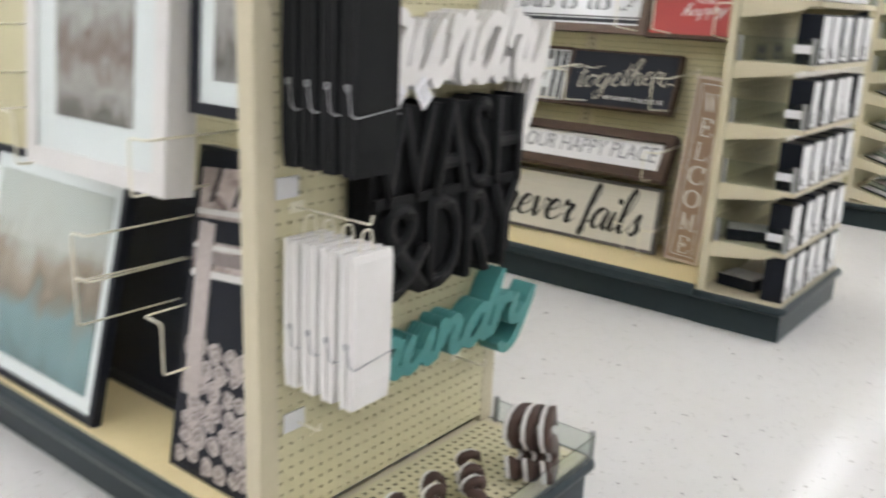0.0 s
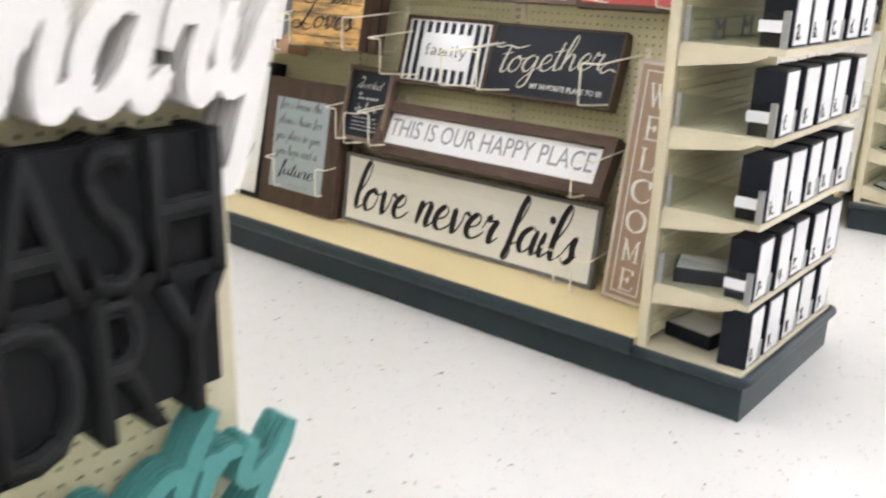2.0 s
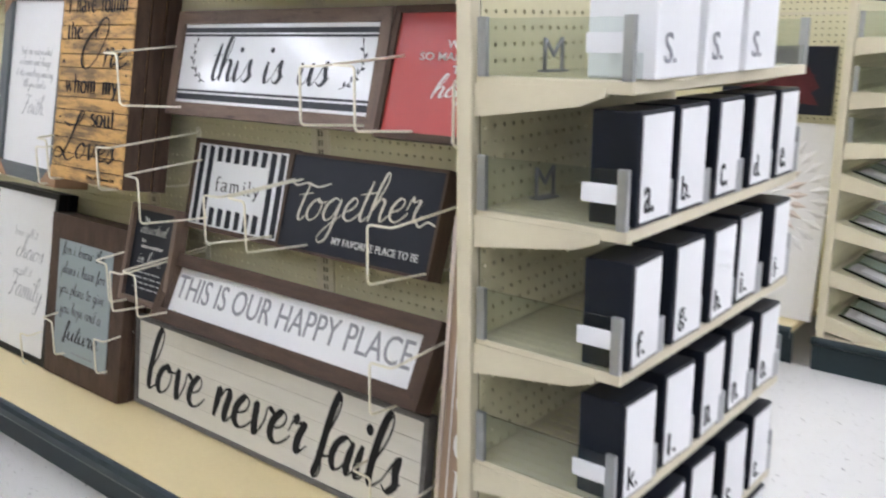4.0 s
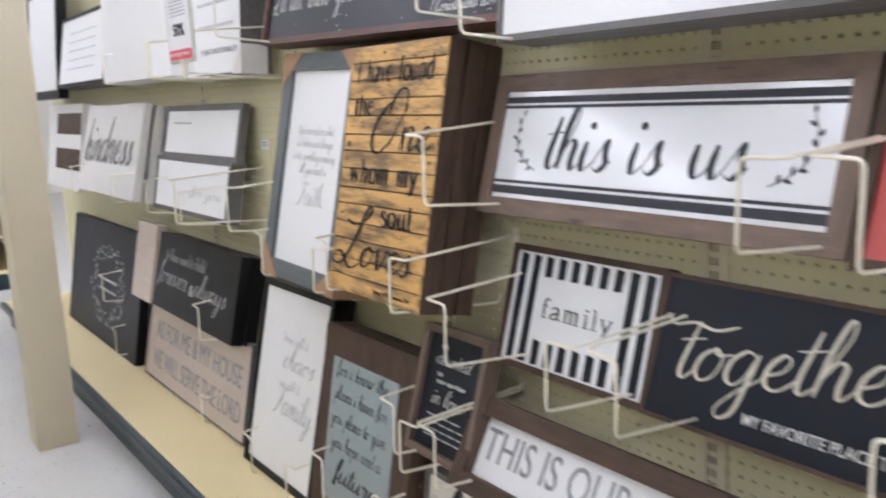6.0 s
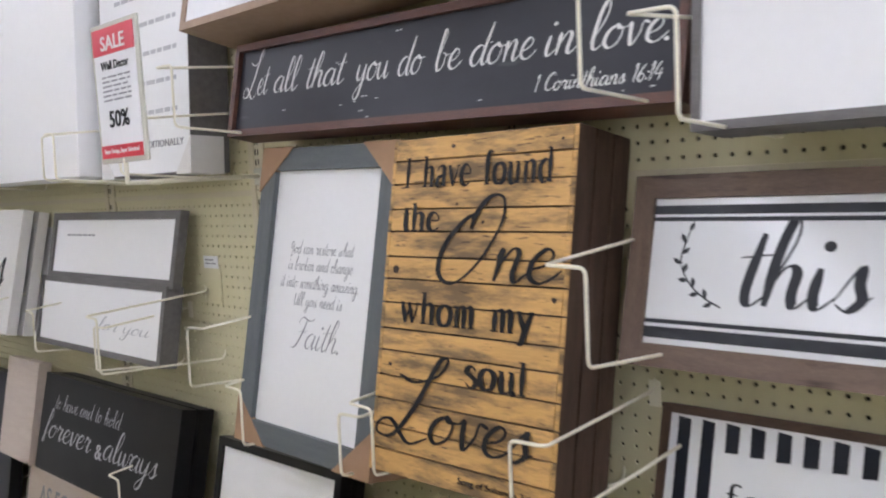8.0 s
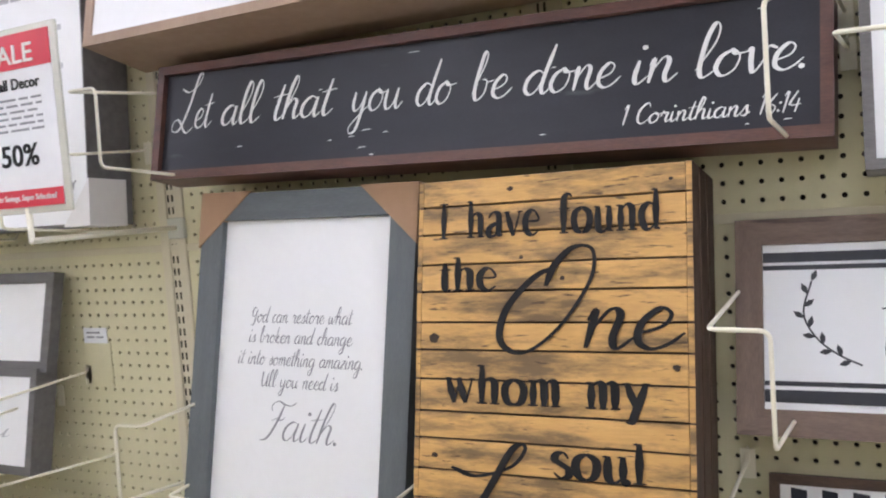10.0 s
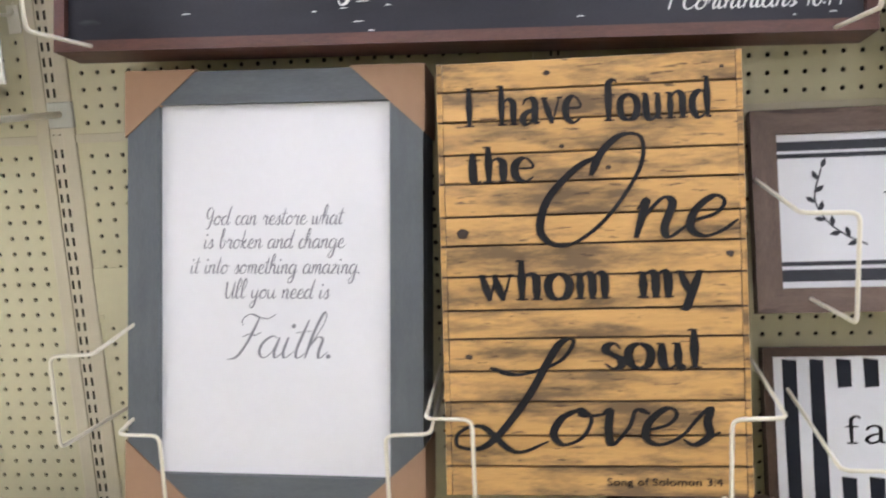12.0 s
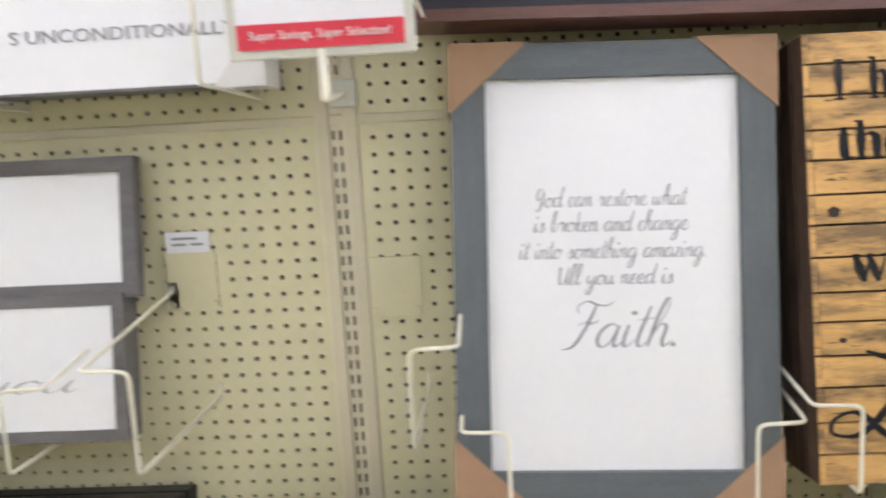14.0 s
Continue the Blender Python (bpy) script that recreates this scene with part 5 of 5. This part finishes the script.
def clothespin(x, z, high, wood, wire, label, group, twist=0.0):
    """A giant wooden clothespin seen front on: two legs, a coiled spring with its wire across the front."""
    t = thing("clothespin", label, "wall decor", x, -2.858, z, turn=90 + twist, group=group)
    for y0, lip in ((0.0, -1), (0.024, 1)):
        bm = bmesh.new()
        y1 = y0 + 0.02
        prism_y(bm, [(y0 + (0.006 if lip < 0 else 0), 0), (y1 - (0.006 if lip > 0 else 0), 0), (y1, 0.05), (y1, high * 0.55), (y1 - (0.006 if lip > 0 else 0), high * 0.95), (y1 - 0.004, high), (y0 + 0.004, high), (y0, high * 0.95), (y0, 0.05)], -0.056, 0.056)
        part("leg", bm, wood, t)
    for s in (-1, 1):
        bm = bmesh.new()
        tube(bm, [(s * 0.058, 0.022 + 0.006 * math.cos(a), high * 0.42 + 0.006 * math.sin(a)) for a in (math.tau * i / 6 for i in range(8))], 0.0018, 6, 0)
        tube(bm, [(s * 0.058, 0.02, high * 0.42), (s * 0.059, 0.012, high * 0.3), (s * 0.058, -0.002, high * 0.29)], 0.0016, 6, 0.003)
        part("spring", bm, wire, t, "steel spring coil")
    bm = bmesh.new()
    tube(bm, [(-0.059, -0.0012, high * 0.285), (0.059, -0.0012, high * 0.32)], 0.0016, 6, 0)
    part("spring_wire", bm, wire, t, "steel spring wire")
    bm = bmesh.new()
    tube(bm, [(-0.02, 0.022, high - 0.004), (-0.012, 0.022, high + 0.042), (0.012, 0.022, high + 0.042), (0.02, 0.022, high - 0.004)], 0.0024, 6, 0.012)
    part("hanging_loop", bm, WIRE, t, "cream hanging loop")


for k in range(4):
    clothespin(1.672 + k * 0.054, 0.555, 0.325, WHITEWOOD, STEEL, "giant white wooden clothespin hung on a peg hook", "white clothespins", random.uniform(-2, 2))
    clothespin(1.672 + k * 0.054, 1.03, 0.40, BLACKPAINT, STEEL, "giant black wooden clothespin hung on a peg hook", "black clothespins", random.uniform(-2, 2))


def hook(y, z, long=0.1, tip=0.02):
    t = thing("peg_hook", "short cream wire peg hook on the endcap", "hook", 1.60, y, z, group="peg hooks")
    bm = bmesh.new()
    tube(bm, [(0.002, 0, 0.0), (long, 0, 0.0), (long + 0.004, 0, tip)], 0.0026, 6, 0.008)
    part("wire", bm, WIRE, t)
    part("peg_plate", box(0.0005, 0.004, -0.02, 0.02, -0.012, 0.012, 0.001), WIRE, t)


hook(-2.27, 0.417)
hook(-2.85, 0.93, 0.215)
hook(-2.85, 1.45, 0.26)
hook(-2.86, 0.44, 0.08)
for yy, zz in ((-2.885, 0.985), (-2.87, 0.455)):
    t = thing("price_tag_holder", "white paper price tag on an endcap hook", "price tag", 1.612, yy, zz, turn=90, group="price tags")
    part("paper_tag", box(-0.03, 0.03, -0.002, 0.002, -0.03, 0.015), PAPER, t)

# tray at the foot of the end panel
part("mesh_tray", box(0.03, 0.34, -0.365, 0.43, 0.166, 0.169), PEG, near_end, "perforated tray")
for y0 in (-0.39, 0.455):
    part("side_guard", box(0.05, 0.385, y0, y0 + 0.003, 0.166, 0.235), ACRYLIC, near_end, "clear acrylic guard").visible_shadow = False
    for x in (0.05, 0.37):
        part("guard_clip", box(x, x + 0.014, y0 - 0.004, y0 + 0.007, 0.165, 0.245, 0.002), STEEL, near_end, "grey metal clip")
part("front_guard", box(0.384, 0.387, -0.38, 0.45, 0.168, 0.235), ACRYLIC, near_end).visible_shadow = False
# tray is solid; small dark blocks paint the shade of its holes
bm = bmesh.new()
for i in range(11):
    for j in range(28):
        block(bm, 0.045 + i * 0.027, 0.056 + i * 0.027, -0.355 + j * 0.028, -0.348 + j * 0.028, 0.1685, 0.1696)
part("perforation", bm, HOLE_SHADE, near_end)


def wooden_letter(ch, x, y, z, size, turn, lean, mat=LETTERBROWN, edge=WHITEWOOD):
    t = thing("wooden_letter", "chunky dark brown wooden letter with white edge in the tray", "letter decor", x, y, z, turn=turn, lean=lean, group="wooden letters")
    part("face", block_letters(ch, 0, 0, size * 0.8, size, 0.05, 0, 0.012), mat, t)
    part("edge", block_letters(ch, 0, 0, size * 0.8, size, 0.05, 0.0125, 0.012), edge, t, "white painted rear layer")


for k in range(3):
    wooden_letter("S", 1.875 + k * 0.034, -2.30 + 0.02 * k, 0.171, 0.19, 100 + 6 * k, 8)
for k in range(7):
    wooden_letter("SOSOSOS"[k], 1.80 + 0.045 * (k % 3), -2.44 - 0.045 * k, 0.171, 0.088, 60 + 6 * k, 14)


# ---- pictures on the front side of the near gondola ----
def art_material(name, tones, scale, stretch):
    m = bpy.data.materials.new(name)
    m.use_nodes = True
    n, link = m.node_tree.nodes, m.node_tree.links.new
    tex, mp, noi, ramp = n.new("ShaderNodeTexCoord"), n.new("ShaderNodeMapping"), n.new("ShaderNodeTexNoise"), n.new("ShaderNodeValToRGB")
    mp.inputs["Scale"].default_value = stretch
    noi.inputs["Scale"].default_value, noi.inputs["Detail"].default_value, noi.inputs["Distortion"].default_value = scale, 7, 0.6
    link(tex.outputs["Object"], mp.inputs[0])
    link(mp.outputs[0], noi.inputs["Vector"])
    link(noi.outputs[0], ramp.inputs[0])
    el = ramp.color_ramp.elements
    while len(el) < len(tones):
        el.new(0.5)
    for k, c in enumerate(tones):
        el[k].position, el[k].color = 0.28 + 0.44 * k / (len(tones) - 1), (*c, 1)
    link(ramp.outputs[0], n["Principled BSDF"].inputs["Base Color"])
    n["Principled BSDF"].inputs["Roughness"].default_value = 0.25
    return m


def scene_print(name, tones, height, scale=9.0, wander=0.3, stretch=(1, 1, 1), lift=0.0):
    """A printed view in level bands of colour from its foot up, broken up by noise."""
    m = art_material(name, tones, scale, stretch)
    n, link = m.node_tree.nodes, m.node_tree.links.new
    ramp = [k for k in n if k.bl_idname == "ShaderNodeValToRGB"][0]
    noise = [k for k in n if k.bl_idname == "ShaderNodeTexNoise"][0]
    tex = [k for k in n if k.bl_idname == "ShaderNodeTexCoord"][0]
    split, level, mix = n.new("ShaderNodeSeparateXYZ"), n.new("ShaderNodeMath"), n.new("ShaderNodeMath")
    link(tex.outputs["Object"], split.inputs[0])
    level.operation = mix.operation = "MULTIPLY_ADD"
    link(split.outputs["Z"], level.inputs[0])
    level.inputs[1].default_value, level.inputs[2].default_value = 1.0 / height, lift - wander / 2
    link(noise.outputs[0], mix.inputs[0])
    mix.inputs[1].default_value = wander
    link(level.outputs[0], mix.inputs[2])
    link(mix.outputs[0], ramp.inputs[0])
    for k, e in enumerate(ramp.color_ramp.elements):
        e.position = (k + 0.5) / len(tones)
    return m


STREET = scene_print("street_painting", ((0.36, 0.34, 0.33), (0.14, 0.12, 0.11), (0.46, 0.42, 0.40), (0.24, 0.17, 0.15), (0.5, 0.48, 0.46), (0.2, 0.19, 0.19), (0.48, 0.47, 0.46), (0.30, 0.30, 0.31), (0.6, 0.6, 0.6)), 0.75, 14, 0.35, (2.5, 1, 0.9))
HARBOUR = scene_print("harbour_painting", ((0.10, 0.17, 0.19), (0.16, 0.27, 0.29), (0.20, 0.31, 0.33), (0.26, 0.20, 0.15), (0.42, 0.34, 0.27), (0.58, 0.57, 0.53), (0.64, 0.64, 0.60), (0.62, 0.63, 0.60)), 0.62, 5, 0.55, (1.6, 1, 1))
ROSES = art_material("rose_canvas", ((0.10, 0.08, 0.08), (0.34, 0.27, 0.25), (0.52, 0.44, 0.41), (0.62, 0.54, 0.51), (0.68, 0.61, 0.58)), 22, (1, 1, 1))
PETAL = material("blush_petal_print", (0.55, 0.49, 0.465), (0.42, 0.37, 0.35), rough=0.5, scale=30, bump=0.02)
PETAL_SHADE = material("shaded_petal_print", (0.30, 0.255, 0.24), (0.22, 0.185, 0.175), rough=0.5, scale=30, bump=0.02)
NAVYFRAME = material("navy_black_frame", (0.012, 0.014, 0.022), (0.02, 0.022, 0.03), rough=0.35, bump=0.05)


def picture(label, x0, x1, z0, z1, yb, yt, rail, thick, frame, mat_width, art, mat=WHITE):
    t = sign("framed_picture", label, x0, x1, z0, z1, yb, yt, rail=rail, thick=thick, frame=frame, panel=mat, recess=0.01, group="framed pictures")
    h, w = t["high"], t["wide"] / 2
    part("picture", box(-w + rail + mat_width, w - rail - mat_width, 0.007, 0.0105, rail + mat_width, h - rail - mat_width), art, t, "printed picture")
    pane = part("glazing", box(-w + rail, w - rail, 0.0025, 0.0045, rail, h - rail), GLASS, t, "glass pane")
    pane.visible_shadow = False
    return t


picture("street painting in a deep white frame on brackets", 0.66, 1.275, 0.905, 1.75, -2.95, -2.88, 0.05, 0.08, WHITEWOOD, 0.09, STREET)
picture("harbour painting in black frame with white mat on the deck", 0.10, 0.86, 0.187, 0.868, -2.935, -2.77, 0.022, 0.03, NAVYFRAME, 0.045, HARBOUR)
picture("dark framed print with wide white mat on upper brackets", 1.31, 1.565, 1.10, 1.75, -2.90, -2.86, 0.025, 0.05, NAVYFRAME, 0.05, STREET)
rose = sign("canvas_picture", "blush rose canvas in black edge standing on the deck", 1.172, 1.56, 0.187, 1.0, -2.90, -2.77, rail=0.012, thick=0.05, frame=NAVYFRAME, panel=ROSES, recess=0.004, group="framed pictures")
part("dark_ground", box(-0.18, 0.18, 0.0012, 0.0032, 0.014, 0.52), CHARCOAL, rose, "dark printed ground")
for row in range(7):
    for col in range(7):
        cx, cz, rr = -0.155 + col * 0.051 + (row % 2) * 0.02 + random.uniform(-0.008, 0.008), 0.045 + row * 0.047 + random.uniform(-0.008, 0.008), random.uniform(0.023, 0.032)
        for ring, (size, m) in enumerate(((1.0, PETAL), (0.72, PETAL_SHADE), (0.55, PETAL), (0.26, PETAL_SHADE))):
            bm = bmesh.new()
            dx, dz = random.uniform(-0.004, 0.004), random.uniform(-0.004, 0.004)
            bm.faces.new([bm.verts.new((max(-0.18, min(0.18, cx + dx + rr * size * math.cos(math.tau * i / 9) * random.uniform(0.8, 1.2))), 0.0008 - 0.0005 * ring - 0.000008 * (row * 7 + col), cz + dz + rr * size * math.sin(math.tau * i / 9) * random.uniform(0.85, 1.15))) for i in range(9)])
            part("petal_ring", bm, m, rose)
for z0, high, m, what in ((0.50, 0.018, WHITE_INK, "pale printed rail"), (0.535, 0.03, PETAL_SHADE, "brown printed rail"), (0.57, 0.012, WHITE_INK, "pale printed rail"), (0.59, 0.055, CHARCOAL, "dark printed band"), (0.655, 0.014, WHITE_INK, "pale printed rail"), (0.77, 0.04, CHARCOAL, "dark printed band")):
    bm = bmesh.new()
    prism(bm, [(-0.18, z0), (0.18, z0 + 0.03), (0.18, z0 + 0.03 + high), (-0.18, z0 + high)], -0.0016, 0.0035)
    part("printed_band", bm, m, rose, what)
part("printed_post", box(-0.165, -0.105, -0.0024, 0.0035, 0.2, 0.64), PETAL, rose, "blush printed post")
for k in range(4):
    bm = bmesh.new()
    x = -0.14 + k * 0.085
    prism(bm, [(x, 0.69), (x + 0.012, 0.69), (x + 0.04, 0.79), (x + 0.03, 0.79)], 0.001, 0.0035)
    part("printed_joint", bm, CHARCOAL, rose, "dark printed joint")
back_frames = sign("framed_picture", "stack of dark frames behind the harbour painting", 0.55, 1.12, 0.187, 0.80, -2.72, -2.60, rail=0.03, thick=0.1, frame=NAVYFRAME, panel=CHARCOAL, recess=0.01, group="framed pictures")
for x, z, yo, s in ((0.62, 0.905, -2.99, 1), (1.28, 0.905, -2.99, -1), (0.95, 0.62, -2.96, -1), (0.95, 0.50, -2.96, -1), (1.14, 0.45, -2.93, 1), (1.36, 1.10, -2.86, 1), (0.2, 1.1, -2.95, 1)):
    t = thing("wire_bracket", "cream enamelled bent wire picture bracket", "bracket", x, YP + NEAR, z, group="wire brackets")
    yf = yo - (YP + NEAR)
    bm = bmesh.new()
    tube(bm, [(0, 0.004, 0.142), (0, yf, 0.136), (s * 0.07, yf, 0.134), (s * 0.07, yf, 0), (s * 0.07, 0.004, 0)], 0.0032, 8, 0.014)
    part("wire", bm, WIRE, t)

SEAGLASS = material("sea_green_mat", (0.42, 0.52, 0.47), (0.34, 0.44, 0.4), rough=0.2, scale=8)

# ---- gondolas farther along the cross aisle ----
def glass_stack(e, x, y, z, slope, n):
    """Glass-fronted frames lying on a sloping shelf."""
    for k in range(n):
        t = thing("picture_stand", "clear glass photo frame lying on a sloping shelf", "photo frame", x + 0.185, y - 0.31 + k * 0.155, z - 0.035, group="photo frames")
        t.rotation_euler = (0, radians(slope), radians(random.uniform(-4, 4)))
        part("glass", box(-0.125, 0.125, -0.073, 0.073, 0.004, 0.012, 0.001), FLOORGLASS, t, "green-edged glass").visible_shadow = False
        part("backing", box(-0.105, 0.105, -0.058, 0.058, 0.0125, 0.016), SEAGLASS if k % 2 else SILVER_INK, t)
        part("easel", box(0.09, 0.112, -0.05, 0.05, 0.012, 0.03, 0.002), STEEL, t)
        part("paper_insert", box(-0.06, 0.06, -0.03, 0.03, 0.0165, 0.018), PAPER if k % 2 == 0 else SEAGLASS, t)


def standing_glass(x, y, z, n):
    for k in range(n):
        t = thing("photo_block", "upright glass photo block on an endcap shelf", "photo frame", x + 0.21, y - 0.3 + k * 0.13, z, turn=90 + random.uniform(-6, 6), group="glass blocks")
        part("glass", box(-0.05, 0.05, -0.012, 0.012, 0.0, 0.16, 0.002), FLOORGLASS, t).visible_shadow = False
        part("backing", box(-0.045, 0.045, 0.013, 0.02, 0.005, 0.155), (SILVER_INK, SEAGLASS, MIST)[k % 3], t)


def far_gondola(dy, dx, sloping, flat):
    gondola(dy, -5.0, 1.44 + dx, "cream gondola farther along the cross aisle", 1.0 + dx, height=1.9)
    e = end_frame(dy, "cream endcap with sloping glass shelves along the cross aisle", height=1.62)
    e.location.x = (1.55 + dx) * K
    for z in sloping:
        shelf(e, z + 0.03, slope=16, glass=False)
        glass_stack(e, 1.55 + dx, dy + 0.03, z + 0.02, 16, 5)
    for z in flat:
        shelf(e, z)
        standing_glass(1.55 + dx, dy + 0.03, z + 0.002, 6)


far_gondola(2.63, -0.065, (0.24, 0.45, 0.665, 0.878), (1.03, 1.24, 1.46))
far_gondola(5.32, -0.14, (0.25,), (0.45, 0.66, 0.87, 1.08, 1.3))

# carved panel and flowers on the front of the second gondola
man = sign("carved_panel", "whitewashed carved wood panel with a radiating flower", 0.72, 1.42, 0.187, 1.08, 2.33, 2.45, rail=0, thick=0.03, panel=WHITEWOOD)
for ring, (r0, r1, n) in enumerate(((0.02, 0.12, 16), (0.12, 0.22, 24), (0.22, 0.33, 32))):
    for k in range(n):
        a = math.tau * (k + 0.5 * ring) / n
        d, s = Vector((math.cos(a), math.sin(a))), Vector((-math.sin(a), math.cos(a)))
        bm = bmesh.new()
        c = Vector((0.05, 0.55))
        w = (r0 + r1) * 0.5 * math.tau / n * 0.38
        pts = [c + d * r0, c + d * (r0 + r1) / 2 + s * w, c + d * r1, c + d * (r0 + r1) / 2 - s * w]
        low = [bm.verts.new((p.x, 0.0, p.y)) for p in pts]
        top = bm.verts.new(((c + d * (r0 + r1) / 2).x, -0.012, (c + d * (r0 + r1) / 2).y))
        for i in range(4):
            bm.faces.new((low[i], low[(i + 1) % 4], top))
        bmesh.ops.recalc_face_normals(bm, faces=bm.faces[:])
        part("petal", bm, BLUSH if ring == 1 else WHITEWOOD, man)
BLOOM = material("dark_red_petal", (0.10, 0.02, 0.02), (0.06, 0.012, 0.014), rough=0.6, scale=20)
flowers = thing("flower_picture", "dark picture with red flowers above the carved panel", "wall decor", 1.15, 2.4, 1.12)
part("panel", box(-0.25, 0.25, 0, 0.03, 0, 0.3, 0.003), CHARCOAL, flowers)
for k in range(6):
    bm = bmesh.new()
    bmesh.ops.create_icosphere(bm, subdivisions=1, radius=0.02)
    for v in bm.verts:
        v.co = Vector((v.co.x, v.co.y * 0.3, v.co.z)) * random.uniform(0.8, 1.2) + Vector((random.uniform(-0.18, 0.2), -0.004, random.uniform(0.05, 0.22)))
    part("bloom", bm, BLOOM, flowers, "red bloom")

# tan cabinet at the far end of the cross aisle
cab = thing("display_cabinet", "tan wood panelled display with dark base along the aisle", "cabinet", 1.1, 7.7, 0)
TAN = material("tan_laminate", (0.50, 0.29, 0.15), (0.44, 0.25, 0.125), rough=0.5, scale=3, stretch=(6, 6, 1), bump=0.08)
part("plinth", box(-2.0, 0.52, 0.0, 0.75, 0.0, 0.14, 0.005), KICK, cab, "dark slate plinth")
part("body", box(-2.0, 0.36, 0.02, 0.72, 0.14, 1.14, 0.006), TAN, cab)
for k in range(4):
    part("hanging_item", box(0.365, 0.42, 0.05 + 0.16 * k, 0.16 + 0.16 * k, 0.25 + 0.1 * (k % 2), 1.05, 0.01), BLACKPAINT, cab, "black merchandise on hooks")

# white house numbers on the far wall fixture
fix = thing("number_wall", "cream display wall far off hung with white numerals", "display wall", 1.2, 11.5, 0)
part("board", box(-3.0, 3.2, 0.0, 0.06, 0.0, 2.3, 0.005), PEG, fix)
part("plinth", box(-3.0, 3.2, -0.3, 0.0, 0.0, 0.15, 0.005), KICK, fix)
for i, row in enumerate(("4725", "1369", "8092")):
    for j, ch in enumerate(row):
        n = thing("house_number", "large white wooden numeral on the far display wall", "numeral", 0.35 + j * 0.42, 11.46, 1.62 - i * 0.55, group="white numerals")
        part("face", block_letters(ch, 0, 0, 0.26, 0.42, 0.03, 0, 0.03), WHITEWOOD, n)
        part("backing_plate", box(-0.12, 0.12, 0.031, 0.039, 0.05, 0.37), WHITEWOOD, n)

# ---- far end of the display aisle ----
fg = thing("gondola", "cream shelving with small framed prints beyond the column", "store shelving", -6.66, 0, 0)
part("back_board", box(-6.0, 0, 0.08, 0.12, 0.15, 2.2), PEG, fg)
part("deck", box(-6.0, 0, -0.4, 0.12, 0.14, 0.175, 0.005), DECK, fg)
part("kick_plate", box(-6.0, -0.01, -0.375, -0.36, 0, 0.14), KICK, fg)
part("end_kick_plate", box(-0.012, 0.0, -0.36, 0.12, 0, 0.14), KICK, fg)
part("end_panel", box(-0.03, 0.0, 0.0, 0.12, 0.175, 2.2, 0.004), CREAM, fg)
for z in (0.48, 0.78, 1.08, 1.38, 1.68):
    part("shelf", box(-6.0, 0, -0.36, 0.08, z - 0.02, z, 0.003), CREAM, fg)
for z in (0.176, 0.481, 0.781, 1.081, 1.381, 1.681):
    for k in range(9):
        x = -6.78 - k * 0.42
        t = sign("framed_print", "small framed print standing on a far shelf", x - 0.18, x + 0.15, z, z + 0.235, -0.30, -0.24, rail=0.018, thick=0.02,
                 frame=(BLACKWOOD, GREYFRAME, WHITEWOOD)[(k + int(z * 10)) % 3], panel=WHITE if (k + int(z * 7)) % 4 else CHARCOAL, recess=0.005, group="small prints")
        bars(t, -0.08, 0.08, 0.13, 2, 0.03, 0.0045, GREY_INK)

# ---- odds and ends on the main endcap ----
for z, xs in ((1.421, (-0.2, 0.05)), (1.173, (-0.22, 0.0))):
    for y in xs:
        t = thing("letter_decor", "small dark metal letter M standing on a shelf", "letter decor", 1.63, y, z, turn=80, group="metal letters")
        part("letter", block_letters("M", 0, 0, 0.055, 0.065, -0.015, 0, 0.005), GREY_INK, t)
        part("foot", box(-0.03, 0.03, -0.01, 0.016, 0.0, 0.004), GREY_INK, t)
for k in range(3):
    t = thing("gift_box", "white keepsake box on the top endcap shelf", "box", 1.855, -0.27 + 0.19 * k, 1.421, turn=90 + random.uniform(-3, 3), group="white boxes")
    part("body", box(-0.075, 0.075, -0.065, 0.065, 0, 0.19, 0.004), WHITE, t)
    part("lid", box(-0.078, 0.078, -0.068, 0.068, 0.19, 0.225, 0.004), WHITE, t, "white lid")
    print_text(t, "S.", -0.03, 0.05, 0.04, 0.05, -0.0655, GREY_INK, name="letter")
